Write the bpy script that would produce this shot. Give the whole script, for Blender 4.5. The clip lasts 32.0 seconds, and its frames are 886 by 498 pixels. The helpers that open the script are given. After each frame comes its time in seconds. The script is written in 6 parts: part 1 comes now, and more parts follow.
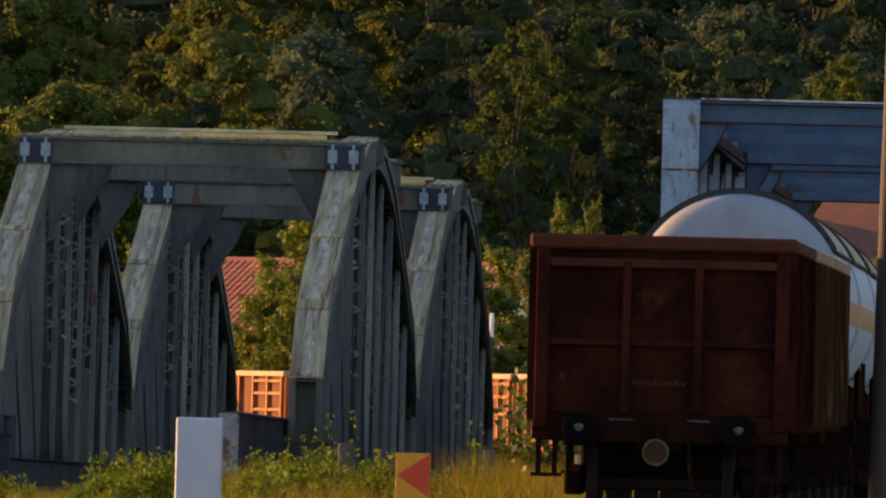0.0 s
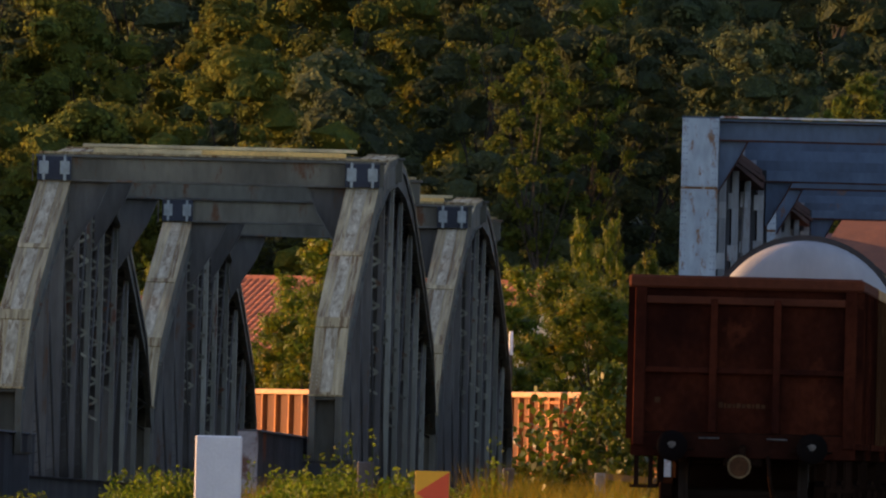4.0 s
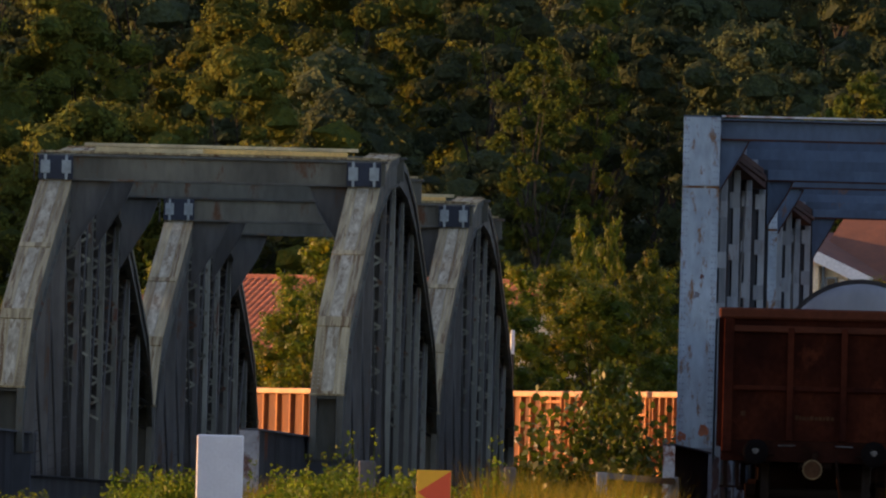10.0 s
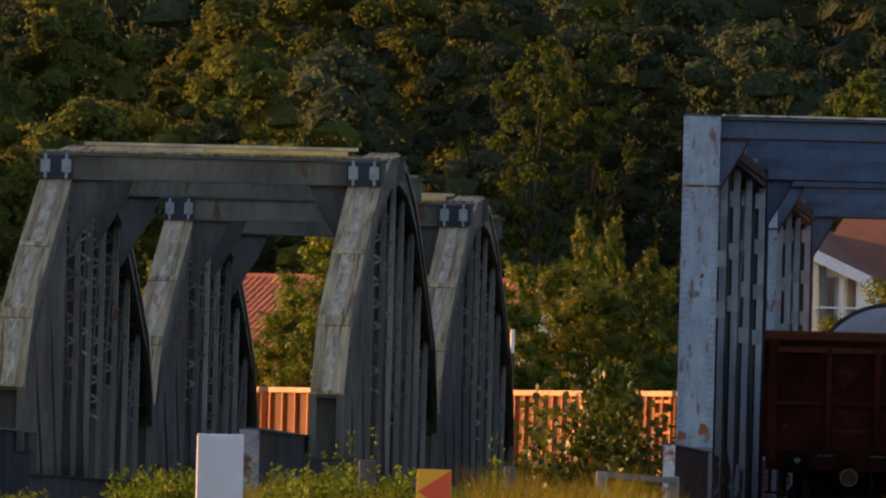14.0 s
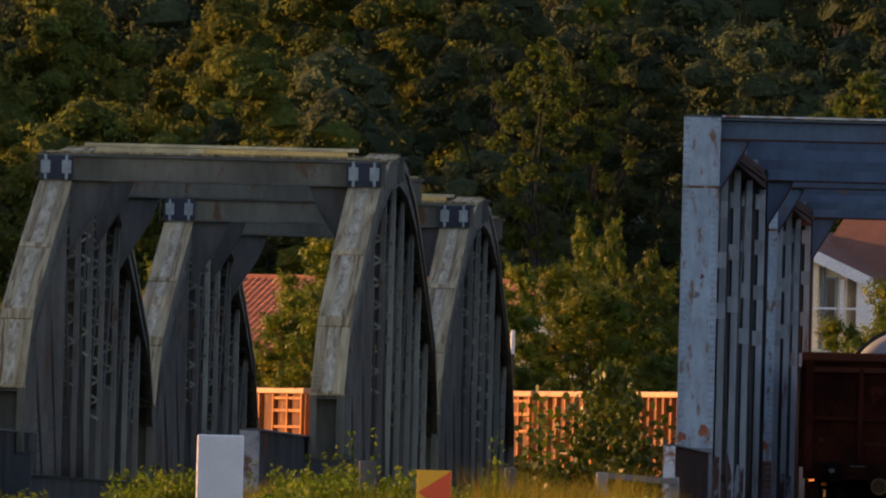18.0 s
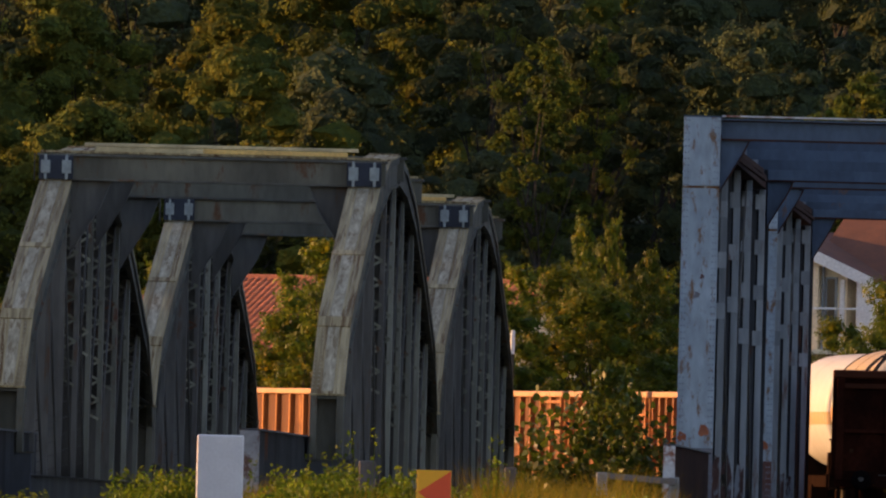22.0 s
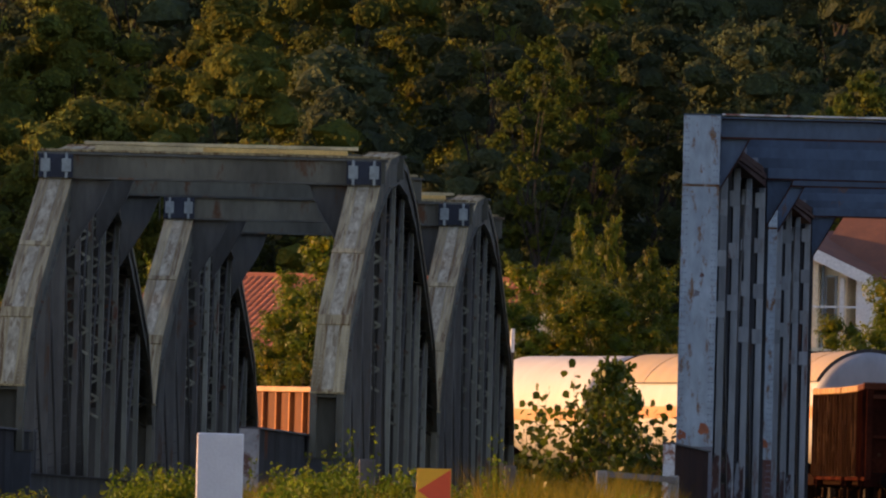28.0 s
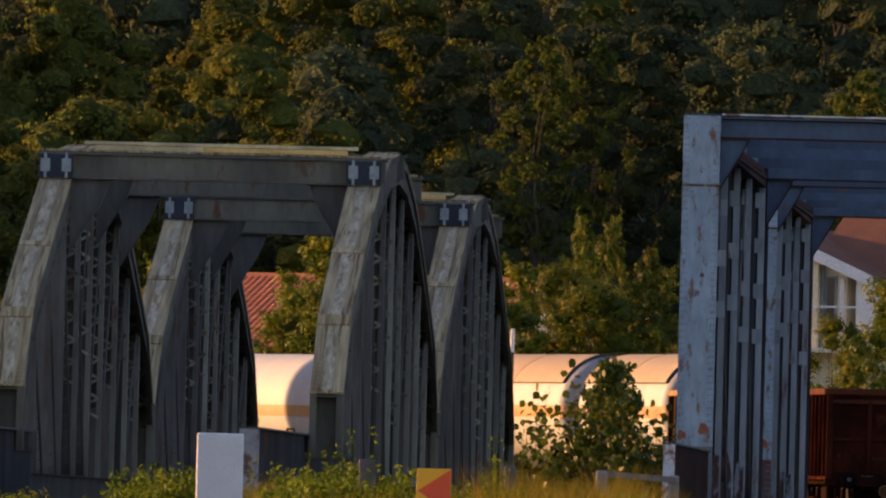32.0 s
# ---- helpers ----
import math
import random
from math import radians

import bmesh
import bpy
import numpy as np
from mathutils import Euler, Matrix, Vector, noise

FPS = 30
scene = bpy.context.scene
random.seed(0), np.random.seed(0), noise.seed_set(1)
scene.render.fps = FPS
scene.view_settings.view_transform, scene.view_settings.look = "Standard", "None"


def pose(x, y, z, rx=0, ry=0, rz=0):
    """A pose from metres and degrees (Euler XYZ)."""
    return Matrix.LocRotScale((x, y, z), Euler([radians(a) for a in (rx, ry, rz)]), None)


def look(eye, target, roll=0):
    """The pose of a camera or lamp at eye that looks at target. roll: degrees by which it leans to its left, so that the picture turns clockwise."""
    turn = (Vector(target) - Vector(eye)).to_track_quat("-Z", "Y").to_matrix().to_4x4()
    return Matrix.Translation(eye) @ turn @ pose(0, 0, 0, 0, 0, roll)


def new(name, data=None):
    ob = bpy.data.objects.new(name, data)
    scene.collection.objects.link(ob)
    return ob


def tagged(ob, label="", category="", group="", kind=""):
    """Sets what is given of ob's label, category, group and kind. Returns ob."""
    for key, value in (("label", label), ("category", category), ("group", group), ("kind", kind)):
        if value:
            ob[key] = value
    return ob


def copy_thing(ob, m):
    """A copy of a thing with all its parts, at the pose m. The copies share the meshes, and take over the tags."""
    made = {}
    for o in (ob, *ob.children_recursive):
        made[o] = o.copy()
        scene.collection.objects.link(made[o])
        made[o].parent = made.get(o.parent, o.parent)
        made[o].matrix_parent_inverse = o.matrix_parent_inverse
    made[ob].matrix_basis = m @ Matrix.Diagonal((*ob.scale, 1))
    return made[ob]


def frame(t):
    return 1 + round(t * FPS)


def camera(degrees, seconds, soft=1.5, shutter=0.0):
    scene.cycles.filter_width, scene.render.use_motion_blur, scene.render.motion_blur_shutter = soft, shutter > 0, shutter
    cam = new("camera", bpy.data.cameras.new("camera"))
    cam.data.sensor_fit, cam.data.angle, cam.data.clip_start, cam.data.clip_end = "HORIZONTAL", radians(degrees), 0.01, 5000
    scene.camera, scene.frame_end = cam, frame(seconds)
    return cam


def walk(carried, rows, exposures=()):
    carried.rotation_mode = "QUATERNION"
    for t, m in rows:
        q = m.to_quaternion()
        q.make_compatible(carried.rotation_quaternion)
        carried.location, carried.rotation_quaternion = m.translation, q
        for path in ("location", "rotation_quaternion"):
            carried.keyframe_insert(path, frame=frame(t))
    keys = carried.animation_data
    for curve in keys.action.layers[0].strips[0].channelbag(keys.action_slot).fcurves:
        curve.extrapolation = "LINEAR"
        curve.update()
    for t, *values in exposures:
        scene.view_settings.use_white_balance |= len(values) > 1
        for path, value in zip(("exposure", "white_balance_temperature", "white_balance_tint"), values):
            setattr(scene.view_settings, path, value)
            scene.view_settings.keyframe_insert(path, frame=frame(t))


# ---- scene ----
# Units: metres. The camera stands at the origin of the plan, 1.6 m over its own ground,
# and looks north (+Y) along a railway; a very long lens. z = 0 is the ground at the camera.
FIELD = 2.154
EYE = (0.0, 0.0, 1.6)
ROLL = 1.4675


def aim(yaw, rise):
    return look(EYE, (EYE[0] + 100 * math.tan(radians(yaw)), EYE[1] + 100, EYE[2] + 100 * math.tan(radians(rise))), ROLL)


cam = camera(FIELD, 32.0, soft=2.2)
# seconds, degrees to the right, degrees up
AIMS = [
    (0.0, 0.0514, 0.6732), (0.5, 0.0402, 0.6854), (1.0, 0.0263, 0.6914), (1.5, 0.0218, 0.6996),
    (2.0, 0.0149, 0.7038), (2.5, 0.0064, 0.7098), (3.0, 0.0046, 0.7161), (3.5, 0.004, 0.7161),
    (5.5, 0.0015, 0.7161), (6.0, -0.0017, 0.7159), (7.0, -0.0001, 0.716), (8.0, -0.0004, 0.7096),
    (9.0, -0.0005, 0.716), (10.0, -0.0, 0.7138), (11.0, -0.0004, 0.7117), (12.0, 0.0, 0.7117),
    (13.0, 0.0, 0.7117), (14.0, 0.0, 0.7117), (14.5, 0.0, 0.7117), (16.5, -0.0, 0.7138),
    (17.0, 0.0004, 0.7117), (18.0, -0.0005, 0.7138), (19.0, -0.0004, 0.7096), (19.5, -0.0005, 0.716),
    (20.0, -0.0005, 0.716), (20.5, 0.0001, 0.7097), (21.0, 0.0004, 0.7138), (22.0, -0.0005, 0.7138),
    (23.0, -0.0004, 0.7118), (24.0, -0.0004, 0.7117), (25.0, -0.0004, 0.7117), (25.5, -0.0016, 0.7117),
    (27.5, 0.0004, 0.7117), (28.0, 0.0001, 0.7098), (29.0, 0.0001, 0.7098), (30.0, 0.0001, 0.7098),
    (31.0, 0.0001, 0.7098), (32.0, 0.0001, 0.7098)]
walk(cam, [(t, aim(yaw, rise)) for t, yaw, rise in AIMS], exposures=[(0, 1.24, 6250, 27), (3, 1.22, 6500, 31), (6, 1.16, 6600, 33), (14, 1.10, 6650, 33), (22, 1.02, 6700, 34), (32, 0.98, 6600, 36)])

# ---------------------------------------------------------------- light
SUN_EL, SUN_AZ = 9.0, 25.0     # height; degrees beyond due left
sun_dir = Vector((-math.cos(radians(SUN_AZ)) * math.cos(radians(SUN_EL)),
                  math.sin(radians(SUN_AZ)) * math.cos(radians(SUN_EL)), math.sin(radians(SUN_EL))))
world = bpy.data.worlds.new("evening_sky")
scene.world = world
world.use_nodes = True
wn = world.node_tree.nodes
sky = wn.new("ShaderNodeTexSky")
sky.sky_type = "NISHITA"
sky.sun_disc = False
sky.sun_elevation = radians(SUN_EL)
sky.sun_rotation = math.atan2(sun_dir.x, sun_dir.y)
sky.air_density, sky.dust_density, sky.ozone_density = 1.0, 0.8, 1.4
world.node_tree.links.new(sky.outputs[0], wn["Background"].inputs[0])
wn["Background"].inputs[1].default_value = 0.14
sun = new("sun", bpy.data.lights.new("sun", "SUN"))
sun.data.energy, sun.data.angle, sun.data.color = 5.0, radians(0.6), (1.0, 0.555, 0.165)
sun.matrix_world = look((-200, 300, 120), Vector((-200, 300, 120)) - sun_dir * 100)

# ---------------------------------------------------------------- materials


def mat(name, base, other=None, rough=0.65, metal=0.0, patch=0.6, grain=14.0, bump=0.25, rust=None, rust_amount=0.35,
        rust_scale=1.3, streak=1.0, gloss=0.5, speck=0.55, vary=0.0, along=1.0):
    """Painted or raw surface: two tones in broad patches, fine grain, optional rust blotches."""
    m = bpy.data.materials.new(name)
    m.use_nodes = True
    nt = m.node_tree
    n, ln = nt.nodes, nt.links
    bsdf = n["Principled BSDF"]
    bsdf.inputs["Metallic"].default_value = metal
    bsdf.inputs["Specular IOR Level"].default_value = gloss
    tc, oi = n.new("ShaderNodeTexCoord"), n.new("ShaderNodeObjectInfo")
    shift = n.new("ShaderNodeVectorMath")
    shift.operation = "MULTIPLY_ADD"
    ln.new(oi.outputs["Random"], shift.inputs[0])
    shift.inputs[1].default_value = (31.0, 17.0, 23.0)
    ln.new(tc.outputs["Object"], shift.inputs[2])
    mp = n.new("ShaderNodeMapping")
    ln.new(shift.outputs[0], mp.inputs["Vector"])
    mp.inputs["Scale"].default_value = (1, 1 / along, 1 / streak)
    broad, fine = n.new("ShaderNodeTexNoise"), n.new("ShaderNodeTexNoise")
    broad.inputs["Scale"].default_value, broad.inputs["Detail"].default_value = patch, 5
    fine.inputs["Scale"].default_value, fine.inputs["Detail"].default_value = grain, 4
    for t in (broad, fine):
        ln.new(mp.outputs[0], t.inputs["Vector"])
    other = other or tuple(c * 0.62 for c in base)
    ramp = n.new("ShaderNodeValToRGB")
    ramp.color_ramp.elements[0].position, ramp.color_ramp.elements[1].position = 0.36, 0.64
    ramp.color_ramp.elements[0].color = (*other, 1)
    ramp.color_ramp.elements[1].color = (*base, 1)
    ln.new(broad.outputs["Fac"], ramp.inputs[0])
    mul = n.new("ShaderNodeMix")
    mul.data_type, mul.blend_type = "RGBA", "MULTIPLY"
    mul.inputs[0].default_value = speck
    ln.new(ramp.outputs[0], mul.inputs[6])
    fr = n.new("ShaderNodeValToRGB")
    fr.color_ramp.elements[0].position, fr.color_ramp.elements[1].position = 0.3, 0.7
    fr.color_ramp.elements[0].color = (0.55, 0.55, 0.55, 1)
    ln.new(fine.outputs["Fac"], fr.inputs[0])
    ln.new(fr.outputs[0], mul.inputs[7])
    col = mul.outputs[2]
    if vary:
        # each piece a little lighter or darker than the next
        hv, vr = n.new("ShaderNodeHueSaturation"), n.new("ShaderNodeMapRange")
        vr.inputs["To Min"].default_value, vr.inputs["To Max"].default_value = 1 - vary, 1 + vary
        ln.new(oi.outputs["Random"], vr.inputs["Value"])
        ln.new(vr.outputs[0], hv.inputs["Value"])
        ln.new(col, hv.inputs["Color"])
        col = hv.outputs[0]
    if rust:
        rn = n.new("ShaderNodeTexNoise")
        rn.inputs["Scale"].default_value, rn.inputs["Detail"].default_value = rust_scale, 8
        rn.inputs["Roughness"].default_value = 0.7
        ln.new(mp.outputs[0], rn.inputs["Vector"])
        rr = n.new("ShaderNodeValToRGB")
        rr.color_ramp.elements[0].position = 0.72 - 0.35 * rust_amount
        rr.color_ramp.elements[1].position = 0.80 - 0.35 * rust_amount
        ln.new(rn.outputs["Fac"], rr.inputs[0])
        mx = n.new("ShaderNodeMix")
        mx.data_type = "RGBA"
        ln.new(rr.outputs[0], mx.inputs[0])
        ln.new(col, mx.inputs[6])
        mx.inputs[7].default_value = (*rust, 1)
        col = mx.outputs[2]
    ln.new(col, bsdf.inputs["Base Color"])
    rg = n.new("ShaderNodeMapRange")
    rg.inputs["To Min"].default_value, rg.inputs["To Max"].default_value = max(rough - 0.12, 0.05), min(rough + 0.15, 1)
    ln.new(fine.outputs["Fac"], rg.inputs["Value"])
    ln.new(rg.outputs[0], bsdf.inputs["Roughness"])
    bp = n.new("ShaderNodeBump")
    bp.inputs["Strength"].default_value, bp.inputs["Distance"].default_value = bump, 0.02
    ln.new(fine.outputs["Fac"], bp.inputs["Height"])
    ln.new(bp.outputs[0], bsdf.inputs["Normal"])
    return m


def leaf_mat(name, tones, through_light=0.35, rough=0.55, broad=0.7, gloss=0.15, relief=0.0, patchy=0.8):
    """Foliage: each leaf takes one of several tones, and lets some light through."""
    m = bpy.data.materials.new(name)
    m.use_nodes = True
    nt = m.node_tree
    n, ln = nt.nodes, nt.links
    bsdf, out = n["Principled BSDF"], n["Material Output"]
    geo, oi = n.new("ShaderNodeNewGeometry"), n.new("ShaderNodeObjectInfo")
    ramp = n.new("ShaderNodeValToRGB")
    e = ramp.color_ramp.elements
    while len(e) < len(tones):
        e.new(0.5)
    for i, c in enumerate(tones):
        e[i].position, e[i].color = i / max(len(tones) - 1, 1), (*c, 1)
    tc, nz, ad = n.new("ShaderNodeTexCoord"), n.new("ShaderNodeTexNoise"), n.new("ShaderNodeMix")
    nz.inputs["Scale"].default_value, nz.inputs["Detail"].default_value = broad, 2
    ln.new(tc.outputs["Object"], nz.inputs["Vector"])
    st = n.new("ShaderNodeMapRange")
    st.inputs["From Min"].default_value, st.inputs["From Max"].default_value = 0.3, 0.7
    ln.new(nz.outputs["Fac"], st.inputs["Value"])
    ad.inputs[0].default_value = patchy
    ln.new(geo.outputs["Random Per Island"], ad.inputs[2])
    ln.new(st.outputs[0], ad.inputs[3])
    ln.new(ad.outputs[0], ramp.inputs[0])
    hsv = n.new("ShaderNodeHueSaturation")
    mr = n.new("ShaderNodeMapRange")
    mr.inputs["To Min"].default_value, mr.inputs["To Max"].default_value = 0.65, 1.3
    ln.new(oi.outputs["Random"], mr.inputs["Value"])
    ln.new(mr.outputs[0], hsv.inputs["Value"])
    ln.new(ramp.outputs[0], hsv.inputs["Color"])
    ln.new(hsv.outputs[0], bsdf.inputs["Base Color"])
    bsdf.inputs["Roughness"].default_value = rough
    bsdf.inputs["Specular IOR Level"].default_value = 0.05 if rough > 0.7 else gloss
    if relief:
        # leaf-sized cells, each at its own tilt and tone, on the dense inner foliage
        bn, bp, vo, hm = n.new("ShaderNodeTexNoise"), n.new("ShaderNodeBump"), n.new("ShaderNodeTexVoronoi"), n.new("ShaderNodeMath")
        bn.inputs["Scale"].default_value, bn.inputs["Detail"].default_value = 3.0, 6
        vo.inputs["Scale"].default_value = 7.0
        ln.new(tc.outputs["Object"], bn.inputs["Vector"])
        ln.new(tc.outputs["Object"], vo.inputs["Vector"])
        hm.operation = "ADD"
        ln.new(bn.outputs["Fac"], hm.inputs[0])
        ln.new(vo.outputs["Distance"], hm.inputs[1])
        bp.inputs["Strength"].default_value, bp.inputs["Distance"].default_value = relief, 0.35
        ln.new(hm.outputs[0], bp.inputs["Height"])
        ln.new(bp.outputs[0], bsdf.inputs["Normal"])
        sp, tone = n.new("ShaderNodeSeparateColor"), n.new("ShaderNodeMix")
        ln.new(vo.outputs["Color"], sp.inputs[0])
        tone.inputs[0].default_value = 0.3
        ln.new(ad.outputs[0], tone.inputs[2])
        ln.new(sp.outputs[0], tone.inputs[3])
        ln.new(tone.outputs[0], ramp.inputs[0])
    tr = n.new("ShaderNodeBsdfTranslucent")
    ln.new(hsv.outputs[0], tr.inputs["Color"])
    mix = n.new("ShaderNodeMixShader")
    mix.inputs[0].default_value = through_light
    ln.new(bsdf.outputs[0], mix.inputs[1])
    ln.new(tr.outputs[0], mix.inputs[2])
    ln.new(mix.outputs[0], out.inputs["Surface"])
    return m


RUST = (0.16, 0.055, 0.028)
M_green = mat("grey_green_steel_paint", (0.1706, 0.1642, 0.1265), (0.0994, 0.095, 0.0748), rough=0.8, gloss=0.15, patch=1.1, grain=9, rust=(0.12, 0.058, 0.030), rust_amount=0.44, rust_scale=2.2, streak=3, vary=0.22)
M_lace = mat("pale_green_lacing_paint", (0.25, 0.255, 0.195), (0.12, 0.122, 0.095), rough=0.8, gloss=0.2, patch=2.2, grain=9, rust=(0.10, 0.05, 0.03), rust_amount=0.50, rust_scale=3.0, streak=2, vary=0.35)
M_greenrust = mat("rusting_green_steel_paint", (0.15, 0.15, 0.125), (0.09, 0.085, 0.07), rough=0.8, gloss=0.3, patch=2.0, grain=9, rust=(0.15, 0.085, 0.05), rust_amount=0.45, rust_scale=2.4)
# rust-specked steel, dark so that the gaps in the truss read as shaded
M_webgrey = mat("gap_shade_web_steel", (0.0935, 0.0896, 0.0784), (0.0524, 0.0504, 0.0448), rough=0.85, gloss=0.15, patch=1.6, rust=(0.10, 0.05, 0.03), rust_amount=0.45, rust_scale=2.0, streak=4, vary=0.3)
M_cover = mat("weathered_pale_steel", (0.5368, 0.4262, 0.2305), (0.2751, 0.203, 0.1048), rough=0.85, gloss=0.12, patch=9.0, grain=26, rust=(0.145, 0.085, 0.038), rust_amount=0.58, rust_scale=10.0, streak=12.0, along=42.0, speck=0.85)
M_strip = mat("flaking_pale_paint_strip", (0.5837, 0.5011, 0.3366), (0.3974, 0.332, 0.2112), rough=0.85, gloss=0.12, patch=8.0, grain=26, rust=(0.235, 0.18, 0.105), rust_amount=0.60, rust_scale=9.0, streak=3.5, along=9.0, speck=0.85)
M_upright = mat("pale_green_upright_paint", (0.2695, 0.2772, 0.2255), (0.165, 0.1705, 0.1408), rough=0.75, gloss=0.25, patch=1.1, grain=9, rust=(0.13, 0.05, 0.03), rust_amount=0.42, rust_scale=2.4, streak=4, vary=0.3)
# darker green for knees and near uprights: the truss's inner shade as colour
M_knee = mat("shade_tone_green_paint", (0.1539, 0.1501, 0.1366), (0.1026, 0.0997, 0.0918), rough=0.85, gloss=0.12, patch=1.4, grain=9, rust=(0.115, 0.07, 0.048), rust_amount=0.40, rust_scale=2.2, streak=4, vary=0.15)
M_seat = mat("blue_black_seat_steel", (0.030, 0.040, 0.062), (0.022, 0.028, 0.042), rough=0.6, gloss=0.3, patch=3)
M_seam = mat("rust_streaked_seam", (0.22, 0.11, 0.045), (0.10, 0.045, 0.025), rough=0.9, gloss=0.1, patch=6, rust=(0.36, 0.36, 0.36), rust_amount=0.4, rust_scale=6)
# for worn grab irons, and for the glints painted on the buffer heads
M_glintworn = mat("glint_and_worn_steel", (0.10, 0.095, 0.09), (0.03, 0.028, 0.026), rough=0.5, patch=14)
# darker steel; shade of gaps and undersides is put into the tone
M_dark = mat("dark_truss_steel", (0.0935, 0.0918, 0.0829), (0.057, 0.056, 0.0515), rough=0.85, gloss=0.2, rust=(0.07, 0.035, 0.022), rust_amount=0.35, streak=3)
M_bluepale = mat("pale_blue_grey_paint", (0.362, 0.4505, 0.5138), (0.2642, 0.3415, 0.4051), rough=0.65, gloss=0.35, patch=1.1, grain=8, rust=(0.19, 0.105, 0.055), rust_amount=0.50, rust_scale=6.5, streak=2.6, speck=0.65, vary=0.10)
M_darkrust = mat("dark_flaking_rust", (0.075, 0.032, 0.022), (0.04, 0.02, 0.016), rough=0.9, gloss=0.1, patch=3)
M_blueup = mat("weathered_blue_grey_upright_paint", (0.3245, 0.3683, 0.3942), (0.2215, 0.2554, 0.2802), rough=0.7, gloss=0.3, patch=1.6, grain=8, rust=(0.13, 0.06, 0.04), rust_amount=0.44, rust_scale=2.6, streak=6.0, speck=0.7, vary=0.2)
# rust-specked steel; the shade between uprights is put into its dark base
M_webblue = mat("gap_shade_blue_steel", (0.0598, 0.0663, 0.0741), (0.039, 0.0429, 0.0481), rough=0.85, gloss=0.08, patch=1.6, rust=(0.075, 0.038, 0.028), rust_amount=0.42, rust_scale=2.0, streak=4)
M_bracket = mat("light_grey_plate", (0.33, 0.385, 0.385), (0.24, 0.28, 0.28), rough=0.7, patch=6)
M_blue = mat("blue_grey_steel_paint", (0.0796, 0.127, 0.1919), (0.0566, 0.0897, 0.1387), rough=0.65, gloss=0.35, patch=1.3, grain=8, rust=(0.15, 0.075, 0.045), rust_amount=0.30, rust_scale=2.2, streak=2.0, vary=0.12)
M_bluerust = mat("rusted_blue_steel", (0.22, 0.235, 0.27), (0.12, 0.11, 0.12), rough=0.75, patch=0.9, grain=8, rust=(0.115, 0.042, 0.03), rust_amount=0.72, rust_scale=1.1, streak=3)
M_footrust = mat("flaking_rust_scale", (0.105, 0.058, 0.05), (0.062, 0.040, 0.040), rough=0.9, gloss=0.1, patch=3, rust=(0.20, 0.23, 0.26), rust_amount=0.60, rust_scale=4, streak=3)
M_endgrey = mat("stained_grey_end_paint", (0.36, 0.36, 0.37), (0.22, 0.22, 0.23), rough=0.8, patch=2, rust=(0.12, 0.06, 0.045), rust_amount=0.62, rust_scale=2.6)
M_plank = mat("yellow_plank", (0.95, 0.62, 0.20), (0.74, 0.46, 0.15), rough=0.85, patch=2.0, grain=18)
M_plankgrey = mat("weathered_plank", (0.78, 0.64, 0.36), (0.46, 0.38, 0.22), rough=0.85, patch=2.0, grain=18)
M_rivet = mat("rivet_steel", (0.50, 0.44, 0.30), rough=0.7)
M_rivetblue = mat("rivet_blue_steel", (0.22, 0.26, 0.32), rough=0.6)
M_girder = mat("dark_girder_steel", (0.075, 0.08, 0.085), (0.045, 0.045, 0.05), rough=0.7, rust=RUST, rust_amount=0.3, streak=3)
M_endface = mat("flaking_white_paint", (0.80, 0.80, 0.78), (0.62, 0.62, 0.62), rough=0.75, patch=2, rust=(0.26, 0.09, 0.05), rust_amount=0.56, rust_scale=3.6)
M_drip = mat("rusty_steel_with_pale_drips", (0.075, 0.035, 0.028), (0.045, 0.026, 0.024), rough=0.75, rust=(0.36, 0.34, 0.33), rust_amount=0.22, rust_scale=5.5, streak=9)
M_ox = mat("dark_oxide_wagon_paint", (0.0583, 0.0157, 0.0086), (0.0216, 0.0069, 0.0052), rough=0.9, gloss=0.0, patch=1.1, grain=13, rust=(0.068, 0.0185, 0.0095), rust_amount=0.34, rust_scale=1.2, streak=1.3, speck=0.7, vary=0.18)
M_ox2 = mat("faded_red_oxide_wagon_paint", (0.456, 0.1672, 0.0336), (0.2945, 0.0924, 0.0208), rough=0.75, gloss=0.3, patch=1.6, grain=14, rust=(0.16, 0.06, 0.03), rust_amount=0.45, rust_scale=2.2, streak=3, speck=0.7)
# panel colour is darkened to stand for shade between the lit ribs
M_ox2panel = mat("rib_shade_oxide_panel_paint", (0.14, 0.042, 0.012), (0.085, 0.025, 0.008), rough=0.8, gloss=0.2, patch=1.2, grain=12, rust=(0.30, 0.12, 0.035), rust_amount=0.36, rust_scale=1.6, streak=3, speck=0.7)
M_copedark = mat("dark_coping_paint", (0.11, 0.033, 0.017), (0.07, 0.022, 0.012), rough=0.8, gloss=0.05, patch=1.0, grain=10)
# lighter brown: the coping's sunlit gleam is put into the colour
M_copemid = mat("sunlit_tone_coping_paint", (0.44, 0.26, 0.105), (0.24, 0.13, 0.055), rough=0.75, gloss=0.15, patch=1.6, grain=10)
# streaked oxide, lighter than the ends: sunlight on the side is in its base
M_oxside = mat("sunlit_tone_oxide_side_paint", (0.081, 0.0344, 0.0122), (0.0365, 0.0153, 0.0061), rough=0.85, gloss=0.05, patch=4.0, grain=14, rust=(0.135, 0.070, 0.026), rust_amount=0.50, rust_scale=5.0, streak=7.0, along=5.0, speck=0.8)
M_cope = mat("worn_coping_paint", (0.50, 0.25, 0.11), (0.38, 0.18, 0.08), rough=0.65, patch=1.0, grain=10)
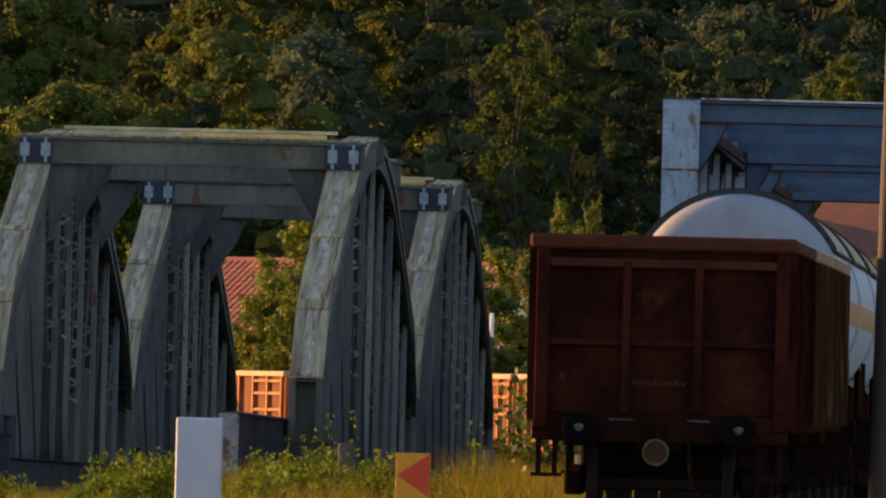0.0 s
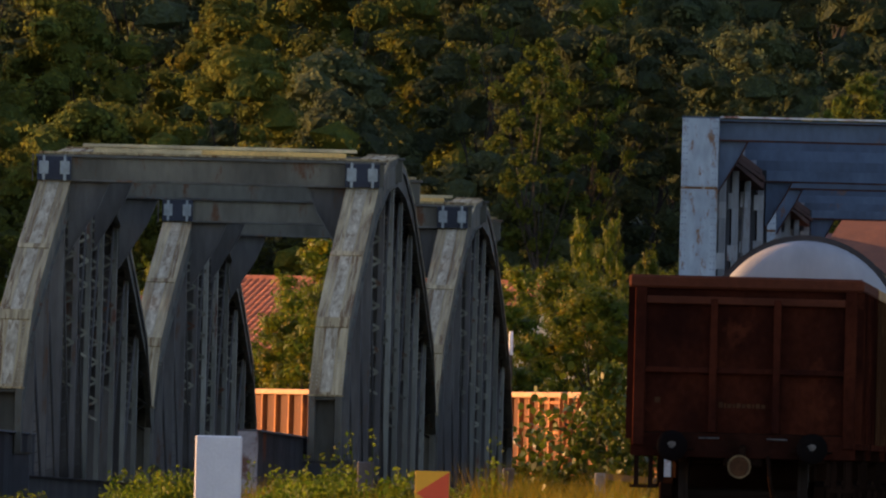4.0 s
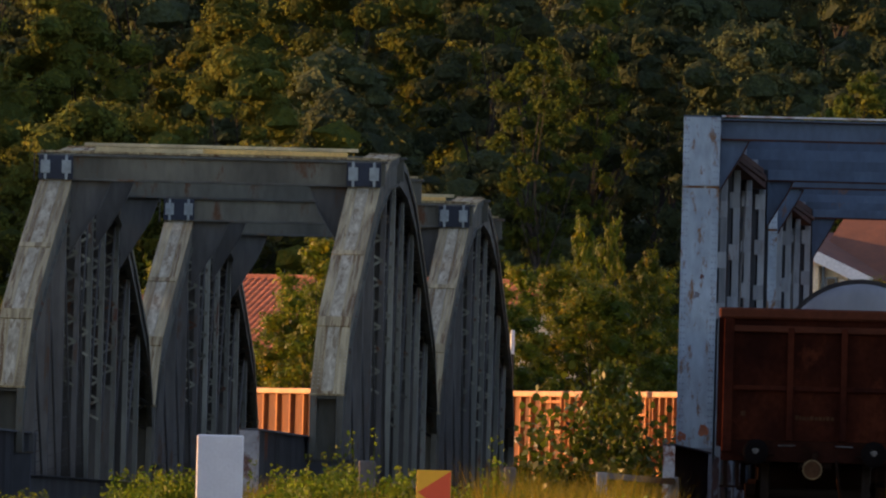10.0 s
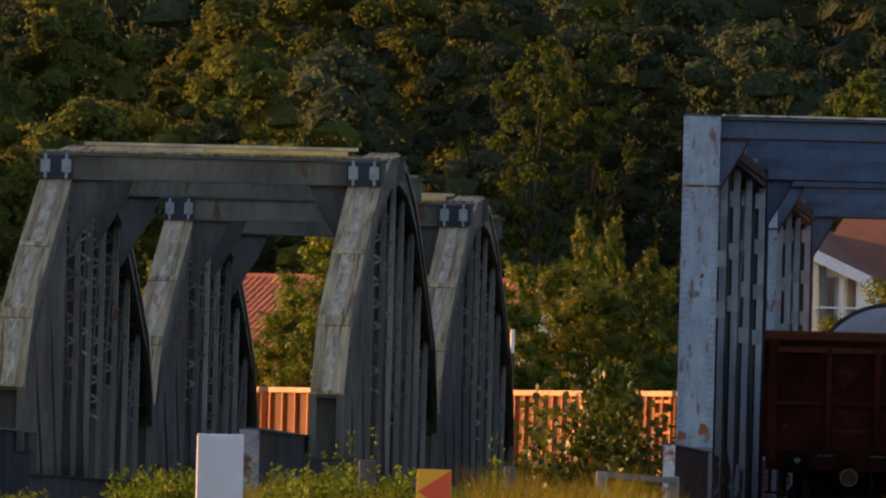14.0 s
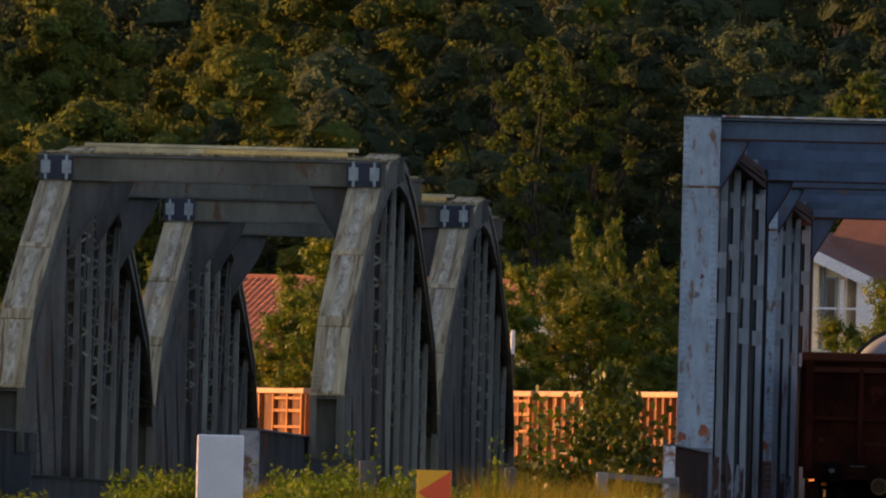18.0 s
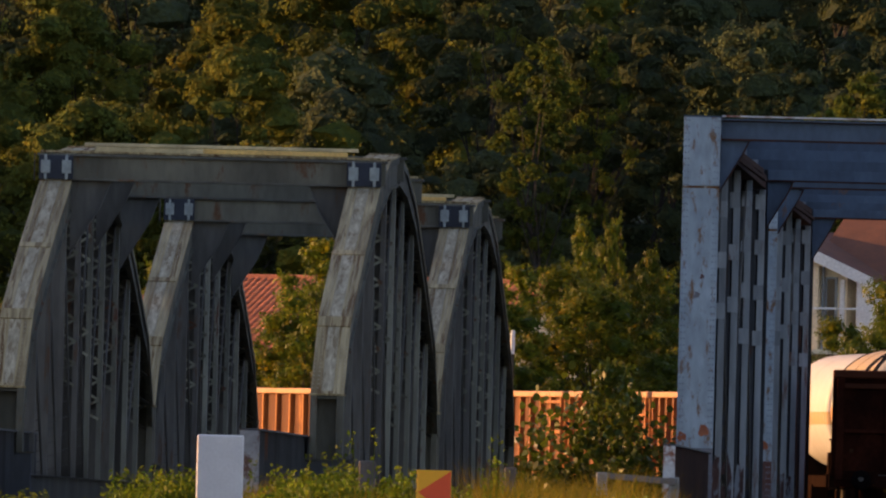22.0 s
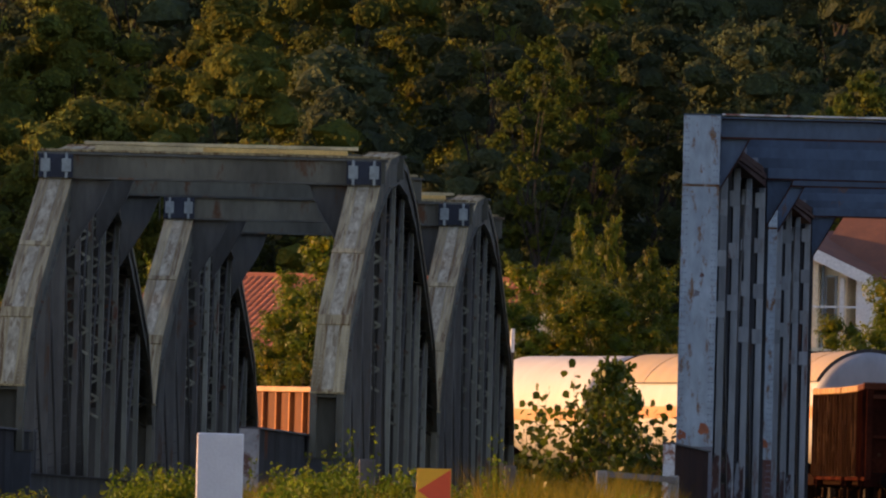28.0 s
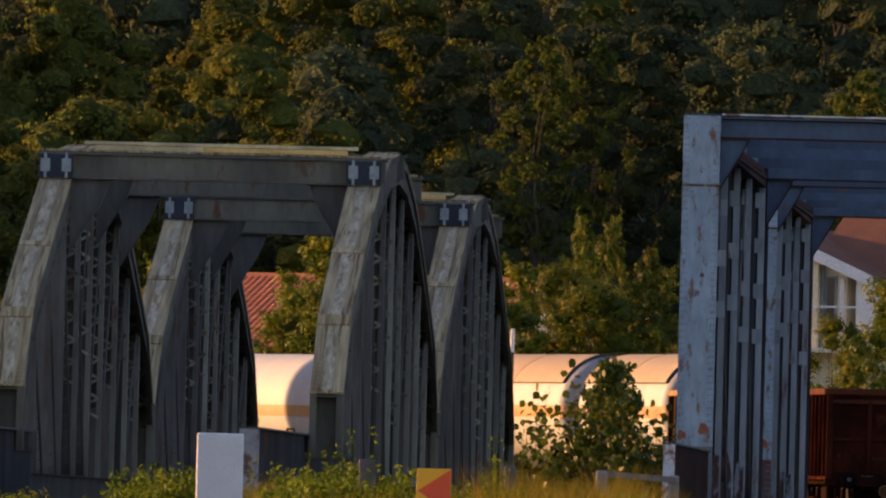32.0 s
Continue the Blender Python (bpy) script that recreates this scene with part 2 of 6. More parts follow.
M_headstock = mat("grimy_headstock_paint", (0.034, 0.0115, 0.0075), (0.016, 0.007, 0.005), rough=0.95, gloss=0.0, patch=2.2)
M_under = mat("sooty_underframe", (0.021, 0.0115, 0.008), rough=0.95, gloss=0.0, patch=1.5)
M_wheel = mat("wheel_steel", (0.030, 0.022, 0.018), rough=0.75, metal=0.1, gloss=0.1)
M_buffer = mat("greased_buffer_steel", (0.010, 0.008, 0.008), rough=0.8, gloss=0.0)
M_disc = mat("tail_disc_paint", (0.075, 0.036, 0.018), (0.05, 0.026, 0.014), rough=0.9, gloss=0.02, patch=6)
M_disc2 = mat("tail_disc_rim_paint", (0.17, 0.12, 0.065), (0.11, 0.075, 0.04), rough=0.9, gloss=0.02, patch=8)
M_white = mat("tank_white_paint", (0.43, 0.43, 0.415), (0.395, 0.39, 0.375), rough=0.58, speck=0.3, patch=0.7, grain=6, bump=0.08, streak=4)
# darker copy of the tank white: the ends' shade is put into the colour
M_dome = mat("shade_tone_tank_end_paint", (0.30, 0.315, 0.335), (0.24, 0.25, 0.265), rough=0.65, gloss=0.3, patch=1.2, grain=6, bump=0.08, speck=0.3, streak=3)
M_shield = mat("sunshield_buff_paint", (0.39, 0.265, 0.088), (0.35, 0.235, 0.078), rough=0.5, patch=0.8, grain=6, bump=0.1)
M_band = mat("orange_band_paint", (0.55, 0.25, 0.085), (0.46, 0.20, 0.07), rough=0.5, patch=1.0)
# paler copy of the orange band: strong sun on it is put into the colour
M_bandpale = mat("sunlit_tone_band_paint", (0.44, 0.265, 0.115), (0.38, 0.22, 0.095), rough=0.55, patch=1.0)
M_edge = mat("dark_rim", (0.035, 0.03, 0.03), rough=0.7)
M_mark = mat("faded_white_marking", (0.30, 0.27, 0.23), rough=0.8, patch=8)
M_concrete = mat("whitewashed_concrete", (0.72, 0.72, 0.72), (0.65, 0.65, 0.66), rough=0.85, speck=0.2, patch=2.0, grain=25, rust=(0.46, 0.44, 0.42), rust_amount=0.12, rust_scale=5)
M_stone = mat("grey_concrete", (0.34, 0.33, 0.31), rough=0.9, patch=2.0, grain=20)
M_orange = mat("orange_sign_enamel", (1.0, 0.45, 0.012), (0.96, 0.42, 0.012), rough=0.5, patch=3, bump=0.05, speck=0.1)
M_red = mat("red_sign_enamel", (0.95, 0.105, 0.02), (0.88, 0.09, 0.02), rough=0.5, patch=3, bump=0.05, speck=0.1)
M_stub = mat("stained_concrete", (0.165, 0.14, 0.125), (0.105, 0.09, 0.08), rough=0.9, patch=3, grain=20)
M_pole = mat("weathered_pole_wood", (0.06, 0.042, 0.03), rough=0.85, patch=1.0, grain=20, streak=5)
M_rail = mat("rail_steel", (0.13, 0.095, 0.075), rough=0.45, metal=0.7)
M_sleeper = mat("tarred_sleeper", (0.06, 0.05, 0.042), rough=0.9)
M_ballast = mat("track_ballast", (0.20, 0.17, 0.15), (0.11, 0.095, 0.085), rough=0.95, patch=4, grain=22, bump=0.9)
M_ground = mat("rough_meadow_soil", (0.045, 0.055, 0.020), (0.035, 0.038, 0.018), rough=0.95, patch=0.25, grain=4, bump=0.6)
M_tile = mat("red_roof_tile", (0.50, 0.145, 0.06), (0.38, 0.105, 0.045), rough=0.8, patch=1.5, grain=9, vary=0.14)
M_brown = mat("brown_roof_tile", (0.207, 0.0704, 0.0326), (0.162, 0.0544, 0.0258), rough=0.8, patch=1.5, grain=9)
M_wall = mat("cream_render", (0.8364, 0.7068, 0.4836), (0.7752, 0.651, 0.4446), rough=0.9, patch=0.6)
M_trim = mat("white_trim_paint", (0.80, 0.80, 0.80), (0.74, 0.74, 0.74), rough=0.6)
M_primer = mat("orange_primer_paint", (0.42, 0.13, 0.055), (0.30, 0.09, 0.045), rough=0.8, patch=5)
M_pipe = mat("grey_zinc_paint", (0.26, 0.30, 0.32), (0.20, 0.23, 0.25), rough=0.6, patch=3)
M_glass = mat("dark_window_glass", (0.03, 0.035, 0.04), rough=0.08, bump=0.0, patch=0.4)
M_bark = mat("tree_bark", (0.034, 0.028, 0.023), rough=0.9, patch=3, grain=15, bump=0.8, streak=3)
M_feather = mat("white_feathers", (0.75, 0.76, 0.78), (0.62, 0.63, 0.66), rough=0.8, patch=8)
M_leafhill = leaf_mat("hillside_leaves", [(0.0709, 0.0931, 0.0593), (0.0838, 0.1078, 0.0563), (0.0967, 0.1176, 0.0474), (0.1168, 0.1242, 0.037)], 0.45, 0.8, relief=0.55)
# hillside leaves scaled darker: the eastern slope's shade is put into the tones
M_leafshade = leaf_mat("shade_tone_hill_leaves", [(0.0537, 0.0745, 0.0474), (0.0635, 0.0863, 0.0451), (0.0733, 0.0941, 0.0379), (0.0886, 0.0993, 0.0296)], 0.45, 0.8, relief=0.55)
# brighter, yellower leaves for crowns in the sun; part of that sunlight is colour
M_leafgold = leaf_mat("sunlit_tone_yellow_leaves", [(0.0754, 0.1095, 0.0361), (0.0993, 0.1326, 0.0317), (0.1379, 0.1502, 0.026), (0.2115, 0.1635, 0.0217)], 0.48, 0.8, relief=0.55)
M_leafspray = leaf_mat("sunlit_tone_young_leaves", [(0.0522, 0.0874, 0.027), (0.0765, 0.1159, 0.0234), (0.1125, 0.1406, 0.0216), (0.171, 0.1615, 0.0216)], 0.45, 0.8, relief=0.55)
M_leafmid = leaf_mat("orchard_leaves", [(0.0303, 0.0492, 0.007), (0.0578, 0.0881, 0.008), (0.1169, 0.1361, 0.009), (0.3025, 0.2009, 0.013)], 0.42, rough=0.5, broad=1.0, gloss=0.12, patchy=0.68)
M_leafdark = leaf_mat("dark_round_leaves", [(0.03, 0.05, 0.0066), (0.055, 0.08, 0.0077), (0.1438, 0.1475, 0.0132)], 0.35, 0.42, gloss=0.2)
M_weed = leaf_mat("weed_leaves", [(0.0358, 0.0739, 0.008), (0.0627, 0.1098, 0.009), (0.1176, 0.1456, 0.01), (0.2464, 0.2072, 0.012)], 0.5, patchy=0.7, gloss=0.12)
M_grass = leaf_mat("dry_grass", [(0.05, 0.07, 0.0056), (0.1089, 0.1018, 0.0072), (0.1774, 0.1273, 0.0096), (0.25, 0.1631, 0.0176)], 0.5, broad=1.1, patchy=0.6)

# ---------------------------------------------------------------- mesh building


class Mesh:
    def __init__(self):
        self.v, self.f = [], []

    def add(self, verts, faces):
        o = len(self.v)
        self.v += [tuple(p) for p in verts]
        self.f += [tuple(i + o for i in f) for f in faces]
        return self

    def box(self, x0, x1, y0, y1, z0, z1):
        vs = [(x, y, z) for z in (z0, z1) for y in (y0, y1) for x in (x0, x1)]
        return self.add(vs, [(0, 2, 3, 1), (4, 5, 7, 6), (0, 1, 5, 4), (2, 6, 7, 3), (0, 4, 6, 2), (1, 3, 7, 5)])

    def beam(self, p, q, w, h, up=(0, 0, 1)):
        """Square-edged bar from p to q: w across, h along up."""
        p, q, up = Vector(p), Vector(q), Vector(up)
        d = (q - p).normalized()
        if abs(d.dot(up)) > 0.98:
            up = Vector((0, 1, 0))
        s = d.cross(up).normalized()
        u = s.cross(d)
        vs = [e + s * a * w / 2 + u * b * h / 2 for e in (p, q) for b in (-1, 1) for a in (-1, 1)]
        return self.add(vs, [(0, 1, 3, 2), (4, 6, 7, 5), (0, 4, 5, 1), (2, 3, 7, 6), (0, 2, 6, 4), (1, 5, 7, 3)])

    def rod(self, p, q, r, n=8, r2=None, caps=True):
        p, q = Vector(p), Vector(q)
        d = (q - p).normalized()
        s = d.orthogonal().normalized()
        u = d.cross(s)
        r2 = r if r2 is None else r2
        vs = [e + (s * math.cos(2 * math.pi * i / n) + u * math.sin(2 * math.pi * i / n)) * k
              for e, k in ((p, r), (q, r2)) for i in range(n)]
        fs = [(i, (i + 1) % n, n + (i + 1) % n, n + i) for i in range(n)]
        if caps:
            fs += [tuple(range(n))[::-1], tuple(range(n, 2 * n))]
        return self.add(vs, fs)

    def prism(self, poly, axis, t0, t1):
        """Flat outline extruded along an axis; the outline's two numbers are the other two axes in order."""
        k = len(poly)
        put = {"x": lambda a, b, t: (t, a, b), "y": lambda a, b, t: (a, t, b), "z": lambda a, b, t: (a, b, t)}[axis]
        vs = [put(a, b, t) for t in (t0, t1) for a, b in poly]
        return self.add(vs, [tuple(range(k))[::-1], tuple(range(k, 2 * k))] +
                        [(i, (i + 1) % k, k + (i + 1) % k, k + i) for i in range(k)])

    def lathe(self, profile, n=40, z=0.0, a0=0.0, a1=2 * math.pi):
        """Profile of (radius, y) turned about a line along y at height z; angles from the side, up over the top."""
        full = abs(a1 - a0 - 2 * math.pi) < 1e-6
        cols = n if full else n + 1
        vs = [(r * math.cos(a0 + (a1 - a0) * i / n), y, z + r * math.sin(a0 + (a1 - a0) * i / n)) for r, y in profile for i in range(cols)]
        fs = []
        for j in range(len(profile) - 1):
            for i in range(n):
                a, b = j * cols + i, j * cols + (i + 1) % cols
                fs.append((a, b, b + cols, a + cols))
        return self.add(vs, fs)


def part(name, m, material, parent=None, label="", bevel=0.0, smooth=False):
    """Links a mesh as ONE object, under a thing or a part where one is given."""
    me = bpy.data.meshes.new(name)
    me.from_pydata(m.v, [], m.f)
    bm = bmesh.new()
    bm.from_mesh(me)
    bmesh.ops.recalc_face_normals(bm, faces=bm.faces)
    if bevel:
        bmesh.ops.bevel(bm, geom=[e for e in bm.edges if e.is_manifold and e.calc_face_angle() > 0.6], offset=bevel, segments=1, affect="EDGES")
    bm.to_mesh(me)
    bm.free()
    if smooth:
        me.polygons.foreach_set("use_smooth", [True] * len(me.polygons))
        me.set_sharp_from_angle(angle=radians(38))
    me.materials.append(material)
    ob = new(name, me)
    if parent:
        ob.parent = parent
    if label:
        tagged(ob, label)
    return ob


def thing(name, label, category, m=None, group="", kind=""):
    ob = new(name)
    ob.empty_display_size = 0.2
    if m is not None:
        ob.matrix_world = m
    return tagged(ob, label, category, group, kind)


def again(ob, parent):
    """The same piece once more, on the same mesh."""
    o = ob.copy()
    o.parent = parent
    scene.collection.objects.link(o)
    return o

# ---------------------------------------------------------------- plan: the railway's line
TURN = 1.8607                       # degrees by which both bridges point right of north
X0, Y0 = 2.690, 261.39              # where the line begins
STRAIGHT, EASE, BEND = 218.26, 84.5, 0.0022
TIGHTEN = 2.0e-5                    # the bend grows over its last hundred metres
# metres straight, metres of easing, bend per metre
RISE_AT = (-60, 0, 35, 80, 140, 210, 300, 420, 900)
RISE_Z = (1.55, 1.655, 1.85, 2.015, 2.01, 1.965, 2.23, 2.62, 3.2)
_s = np.linspace(-60, 860, 3681)
_k = BEND * np.clip((_s - STRAIGHT) / EASE, 0, 1) + TIGHTEN * np.clip(_s - 320, 0, 100)
_h = np.radians(TURN) - np.concatenate([[0], np.cumsum((_k[1:] + _k[:-1]) / 2 * np.diff(_s))])
_x = np.concatenate([[0], np.cumsum(np.diff(_s) * (np.sin(_h[1:]) + np.sin(_h[:-1])) / 2)])
_y = np.concatenate([[0], np.cumsum(np.diff(_s) * (np.cos(_h[1:]) + np.cos(_h[:-1])) / 2)])
_z = np.interp(_s, RISE_AT, RISE_Z)
_z = np.convolve(np.pad(_z, 40, mode="edge"), np.ones(81) / 81, "valid")
_x += X0 - np.interp(0, _s, _x)
_y += Y0 - np.interp(0, _s, _y)


def line_at(s):
    """A point of the rail line: x, y, height of the rail's top."""
    return Vector((np.interp(s, _s, _x), np.interp(s, _s, _y), np.interp(s, _s, _z)))


def on_line(s, lead=4.5):
    """The pose of a car whose middle is at s and whose bogies stand lead metres before and behind it."""
    a, b = line_at(s - lead), line_at(s + lead)
    d = (b - a).normalized()
    side = d.cross(Vector((0, 0, 1))).normalized()
    up = side.cross(d)
    m = Matrix((side, d, up)).transposed().to_4x4()
    m.translation = (a + b) / 2
    return m


def beside(along, lat, z=0.0):
    """A point in the bridges' own frame: metres along, metres to the right of the running line."""
    a = radians(TURN)
    return Vector((X0 + along * math.sin(a) + lat * math.cos(a), Y0 + along * math.cos(a) - lat * math.sin(a), z))


def beside_pose(along, lat, z=0.0):
    return Matrix.Translation(beside(along, lat, z)) @ pose(0, 0, 0, 0, 0, -TURN)


def ground_z(x, y):
    """Height of the ground: a gentle rise to the river bank, the river's bed, flat land, then a wooded hill."""
    z = np.interp(y, (-3000, 0, 200, 280, 340, 372, 380, 470, 482, 520, 640, 700, 760, 1000, 1500, 4000),
                  (0, 0, 0.2, 1.25, 1.65, 1.6, -1.6, -1.6, 1.3, 1.4, 1.9, 2.4, 4.0, 32.8, 150, 240))
    # an added spur west of the line, out of view, to keep low sun off the hill
    a, b = min(max((-x - 70) / 50, 0), 1), min(max((y - 812) / 34, 0), 1)
    return z + 4.5 * a * a * (3 - 2 * a) * b * b * (3 - 2 * b)


def build_ground():
    xs = sorted(set(list(np.linspace(-3000, 3000, 41)) + list(np.linspace(-60, 60, 61)) + list(np.arange(-220, -60, 12.0))))
    ys = sorted(set(list(np.linspace(-2500, 3800, 64)) + list(np.linspace(200, 800, 121)) + list(np.arange(806, 1000, 8.0)) + [280, 340, 372, 380, 470, 482]))
    v, f = [], []
    for y in ys:
        for x in xs:
            bump = noise.noise((x * 0.11, y * 0.11, 0)) * 0.12 if abs(x) < 80 and 200 < y < 780 else 0
            v.append((x, y, float(ground_z(x, y)) + bump))
    nx = len(xs)
    for j in range(len(ys) - 1):
        for i in range(nx - 1):
            a = j * nx + i
            f.append((a, a + 1, a + nx + 1, a + nx))
    m = Mesh()
    m.v, m.f = v, f
    tagged(part("ground", m, M_ground), "rough grassy ground rising to a wooded hill", "ground", kind="structure")


def build_track():
    road = tagged(thing("railway_track", "single railway track on grey ballast", "track", kind="structure"), "", "")
    for g in (-0.7535, 0.7535):
        m = Mesh()
        ss = list(np.arange(-60, 700, 4.0))
        for a, b in zip(ss, ss[1:]):
            pa, pb = on_line(a, 1), on_line(b, 1)
            for w, h0, h1 in ((0.07, -0.045, 0.0), (0.02, -0.14, -0.045), (0.14, -0.16, -0.14)):
                mm = [pp @ Vector((g + sgn * w / 2, 0, hh)) for pp in (pa, pb) for hh in (h0, h1) for sgn in (-1, 1)]
                m.add(mm, [(0, 1, 3, 2), (4, 6, 7, 5), (0, 4, 5, 1), (2, 3, 7, 6), (0, 2, 6, 4), (1, 5, 7, 3)])
        part("rail", m, M_rail, road)
    m = Mesh()
    for s in np.arange(-40, 520, 0.65):
        p = on_line(s, 1)
        vs = [p @ Vector((x, y, z)) for z in (-0.30, -0.17) for y in (-0.12, 0.12) for x in (-1.3, 1.3)]
        m.add(vs, [(0, 2, 3, 1), (4, 5, 7, 6), (0, 1, 5, 4), (2, 6, 7, 3), (0, 4, 6, 2), (1, 3, 7, 5)])
    tagged(part("sleepers", m, M_sleeper, road), kind="stuff")
    for s0, s1 in ((-60, 96), (214, 700)):
        m = Mesh()
        ss = list(np.arange(s0, s1 + 1, 4.0))
        prof = ((-4.2, -1.6), (-1.75, -0.26), (1.75, -0.26), (4.2, -1.6))
        vs = [on_line(s, 1) @ Vector((x, 0, z + 0.03 * noise.noise((s, x, 0)))) for s in ss for x, z in prof]
        fs = [(i * 4 + j, i * 4 + j + 1, i * 4 + j + 5, i * 4 + j + 4) for i in range(len(ss) - 1) for j in range(3)]
        part("ballast", Mesh().add(vs, fs), M_ballast, road)


build_ground()
build_track()

# ---------------------------------------------------------------- the old bowed truss bridge (two spans on a disused line)
BOW = ((0, 3.90), (2.5, 5.13), (7.9, 6.25), (14.2, 7.42), (19.0, 7.92), (23.0, 8.06))
SPAN = 46.0
OLD_LAT = -10.537      # middle of the old bridge, beside the running line
HALF = 2.52            # from the middle of a bridge to the middle of a truss


def bow_z(d):
    d = min(d, SPAN - d)
    return float(np.interp(d, [p[0] for p in BOW], [p[1] for p in BOW]))


def laced_post(x0, y, z0, z1, low, gap=0.40, deep=0.30, bars=0.12, phase=0.0):
    """Two channel bars joined by zigzag lacing on both faces."""
    sides = []
    for s in (-1, 1):
        o, i, e = x0 + s * gap / 2, x0 + s * (gap / 2 - 0.080), x0 + s * (gap / 2 - 0.022)
        h, k = deep / 2, deep / 2 - 0.022
        sides.append(Mesh().prism([(o, y - h), (i, y - h), (i, y - k), (e, y - k), (e, y + k), (i, y + k), (i, y + h), (o, y + h)], "z", z0, z1))
    lace = Mesh()
    k = max(int((z1 - low) / bars), 1)
    x = gap / 2 - 0.04
    for i in range(k):
        a, b = low + (z1 - low) * (i + phase) / (k + 1), low + (z1 - low) * (i + 1 + phase) / (k + 1)
        for e in (-1, 1):
            lace.beam((x0 + (-x if i % 2 else x), y + e * (deep / 2 + 0.01), a), (x0 + (x if i % 2 else -x), y + e * (deep / 2 + 0.01), b), 0.044, 0.014, up=(0, 1, 0))
    return sides, lace


def build_bow_span():
    """One span of the old bridge, its near end at y = 0 and its middle line at x = 0."""
    br = thing("truss_bridge", "grey-green riveted steel bowed truss bridge span, weathered and rusting", "bridge", group="spans of the old bridge")
    knots = list(BOW) + [(SPAN - d, z) for d, z in BOW[-2::-1]]
    for s in (-1, 1):
        cx = s * HALF
        # bowed upper chord: box segments with a pale cover plate on top
        for i, ((a, za), (b, zb)) in enumerate(zip(knots, knots[1:])):
            d = Vector((0, b - a, zb - za)).normalized()
            nrm = Vector((0, -d.z, d.y))
            p, q = Vector((cx, a, za)) - nrm * 0.02, Vector((cx, b, zb)) - nrm * 0.02
            sideway = Vector((0.215, 0, 0))
            box = Mesh().beam(p - nrm * 0.04 - d * 0.04, q - nrm * 0.04 + d * 0.04, 0.46, 0.03, up=nrm)
            for e in (-1, 1):
                box.beam(p - nrm * 0.27 + sideway * e - d * 0.04, q - nrm * 0.27 + sideway * e + d * 0.04, 0.03, 0.43, up=nrm)
                box.beam(p - nrm * 0.48 + sideway * e * 1.06 - d * 0.04, q - nrm * 0.48 + sideway * e * 1.06 + d * 0.04, 0.09, 0.02, up=nrm)
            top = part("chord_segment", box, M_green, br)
            under, n_bars = Mesh(), max(int((q - p).length / 0.5), 1)
            for k in range(n_bars):
                e = 1 if k % 2 else -1
                under.beam(p.lerp(q, k / n_bars) - nrm * 0.495 + sideway * e, p.lerp(q, (k + 1) / n_bars) - nrm * 0.495 - sideway * e, 0.06, 0.012, up=nrm)
            # dark steel here carries the shade under the chord
            tagged(part("under_lacing", under, M_dark, top, "dark zigzag lacing under the chord"), kind="stuff")
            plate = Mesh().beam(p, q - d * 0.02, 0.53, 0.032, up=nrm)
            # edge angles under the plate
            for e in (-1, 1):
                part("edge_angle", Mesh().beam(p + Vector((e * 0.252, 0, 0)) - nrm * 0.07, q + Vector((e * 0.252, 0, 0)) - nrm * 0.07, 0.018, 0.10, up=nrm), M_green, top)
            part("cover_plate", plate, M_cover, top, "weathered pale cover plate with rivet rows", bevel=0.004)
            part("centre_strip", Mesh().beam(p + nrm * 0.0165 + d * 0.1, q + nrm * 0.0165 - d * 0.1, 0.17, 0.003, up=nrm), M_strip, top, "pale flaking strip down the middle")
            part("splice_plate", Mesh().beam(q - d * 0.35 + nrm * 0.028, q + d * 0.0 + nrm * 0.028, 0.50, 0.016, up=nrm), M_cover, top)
            if a < 14:
                rv = Mesh()
                L = (q - p).length
                for k, t in enumerate(np.arange(0.12, L - 0.1, 0.075)):
                    for xx in (-0.235, -0.155, -0.085, 0.085, 0.155, 0.235) if k % 2 else (-0.085, 0.085):
                        c = p + d * t + nrm * (0.027 if abs(xx) < 0.12 else 0.02) + Vector((xx, 0, 0))
                        rv.add([c + Vector((-0.016, 0, 0)), c + d * 0.016, c + Vector((0.016, 0, 0)), c - d * 0.016, c + nrm * 0.007],
                               [(0, 4, 1), (1, 4, 2), (2, 4, 3), (3, 4, 0)])
                tagged(part("rivets", rv, M_rivet, top), kind="stuff")
        # upright end posts: two flanges and a recessed web
        for y, f in ((0.0, 1), (SPAN, -1)):
            post = part("end_post", Mesh().box(cx - 0.155, cx + 0.155, y + f * 0.20 - 0.012, y + f * 0.20 + 0.012, 1.9, 3.86), M_green, br)
            for e in (-1, 1):
                part("post_flange", Mesh().box(cx + e * 0.265 - (0.11 if e > 0 else 0), cx + e * 0.265 + (0.11 if e < 0 else 0), y - 0.02 + (0 if f > 0 else -0.36), y + 0.02 + (0 if f < 0 else 0.36), 1.9, 3.88), M_green, post, bevel=0.006)
            part("cap_plate", Mesh().box(cx - 0.28, cx + 0.28, y - 0.03 if f > 0 else y - 0.40, y + 0.40 if f > 0 else y + 0.03, 3.87, 3.90), M_cover, br)
            part("cross_girder_end", Mesh().box(cx - 0.40, cx + 0.42, y - f * 0.12 - 0.20, y - f * 0.12 + 0.04, 1.92, 2.84), M_girder, br, bevel=0.008)
            part("girder_cap", Mesh().box(cx - 0.44, cx + 0.46, y - f * 0.12 - 0.24, y - f * 0.12 + 0.06, 2.843, 2.868), M_green, br)
            part("bearing_shoe", Mesh().box(cx - 0.36, cx + 0.36, y - 0.35, y + 0.35, 1.62, 1.9).box(cx - 0.45, cx + 0.45, y - 0.5, y + 0.5, 1.45, 1.62), M_girder, br)
        # lower chord
        m = Mesh()
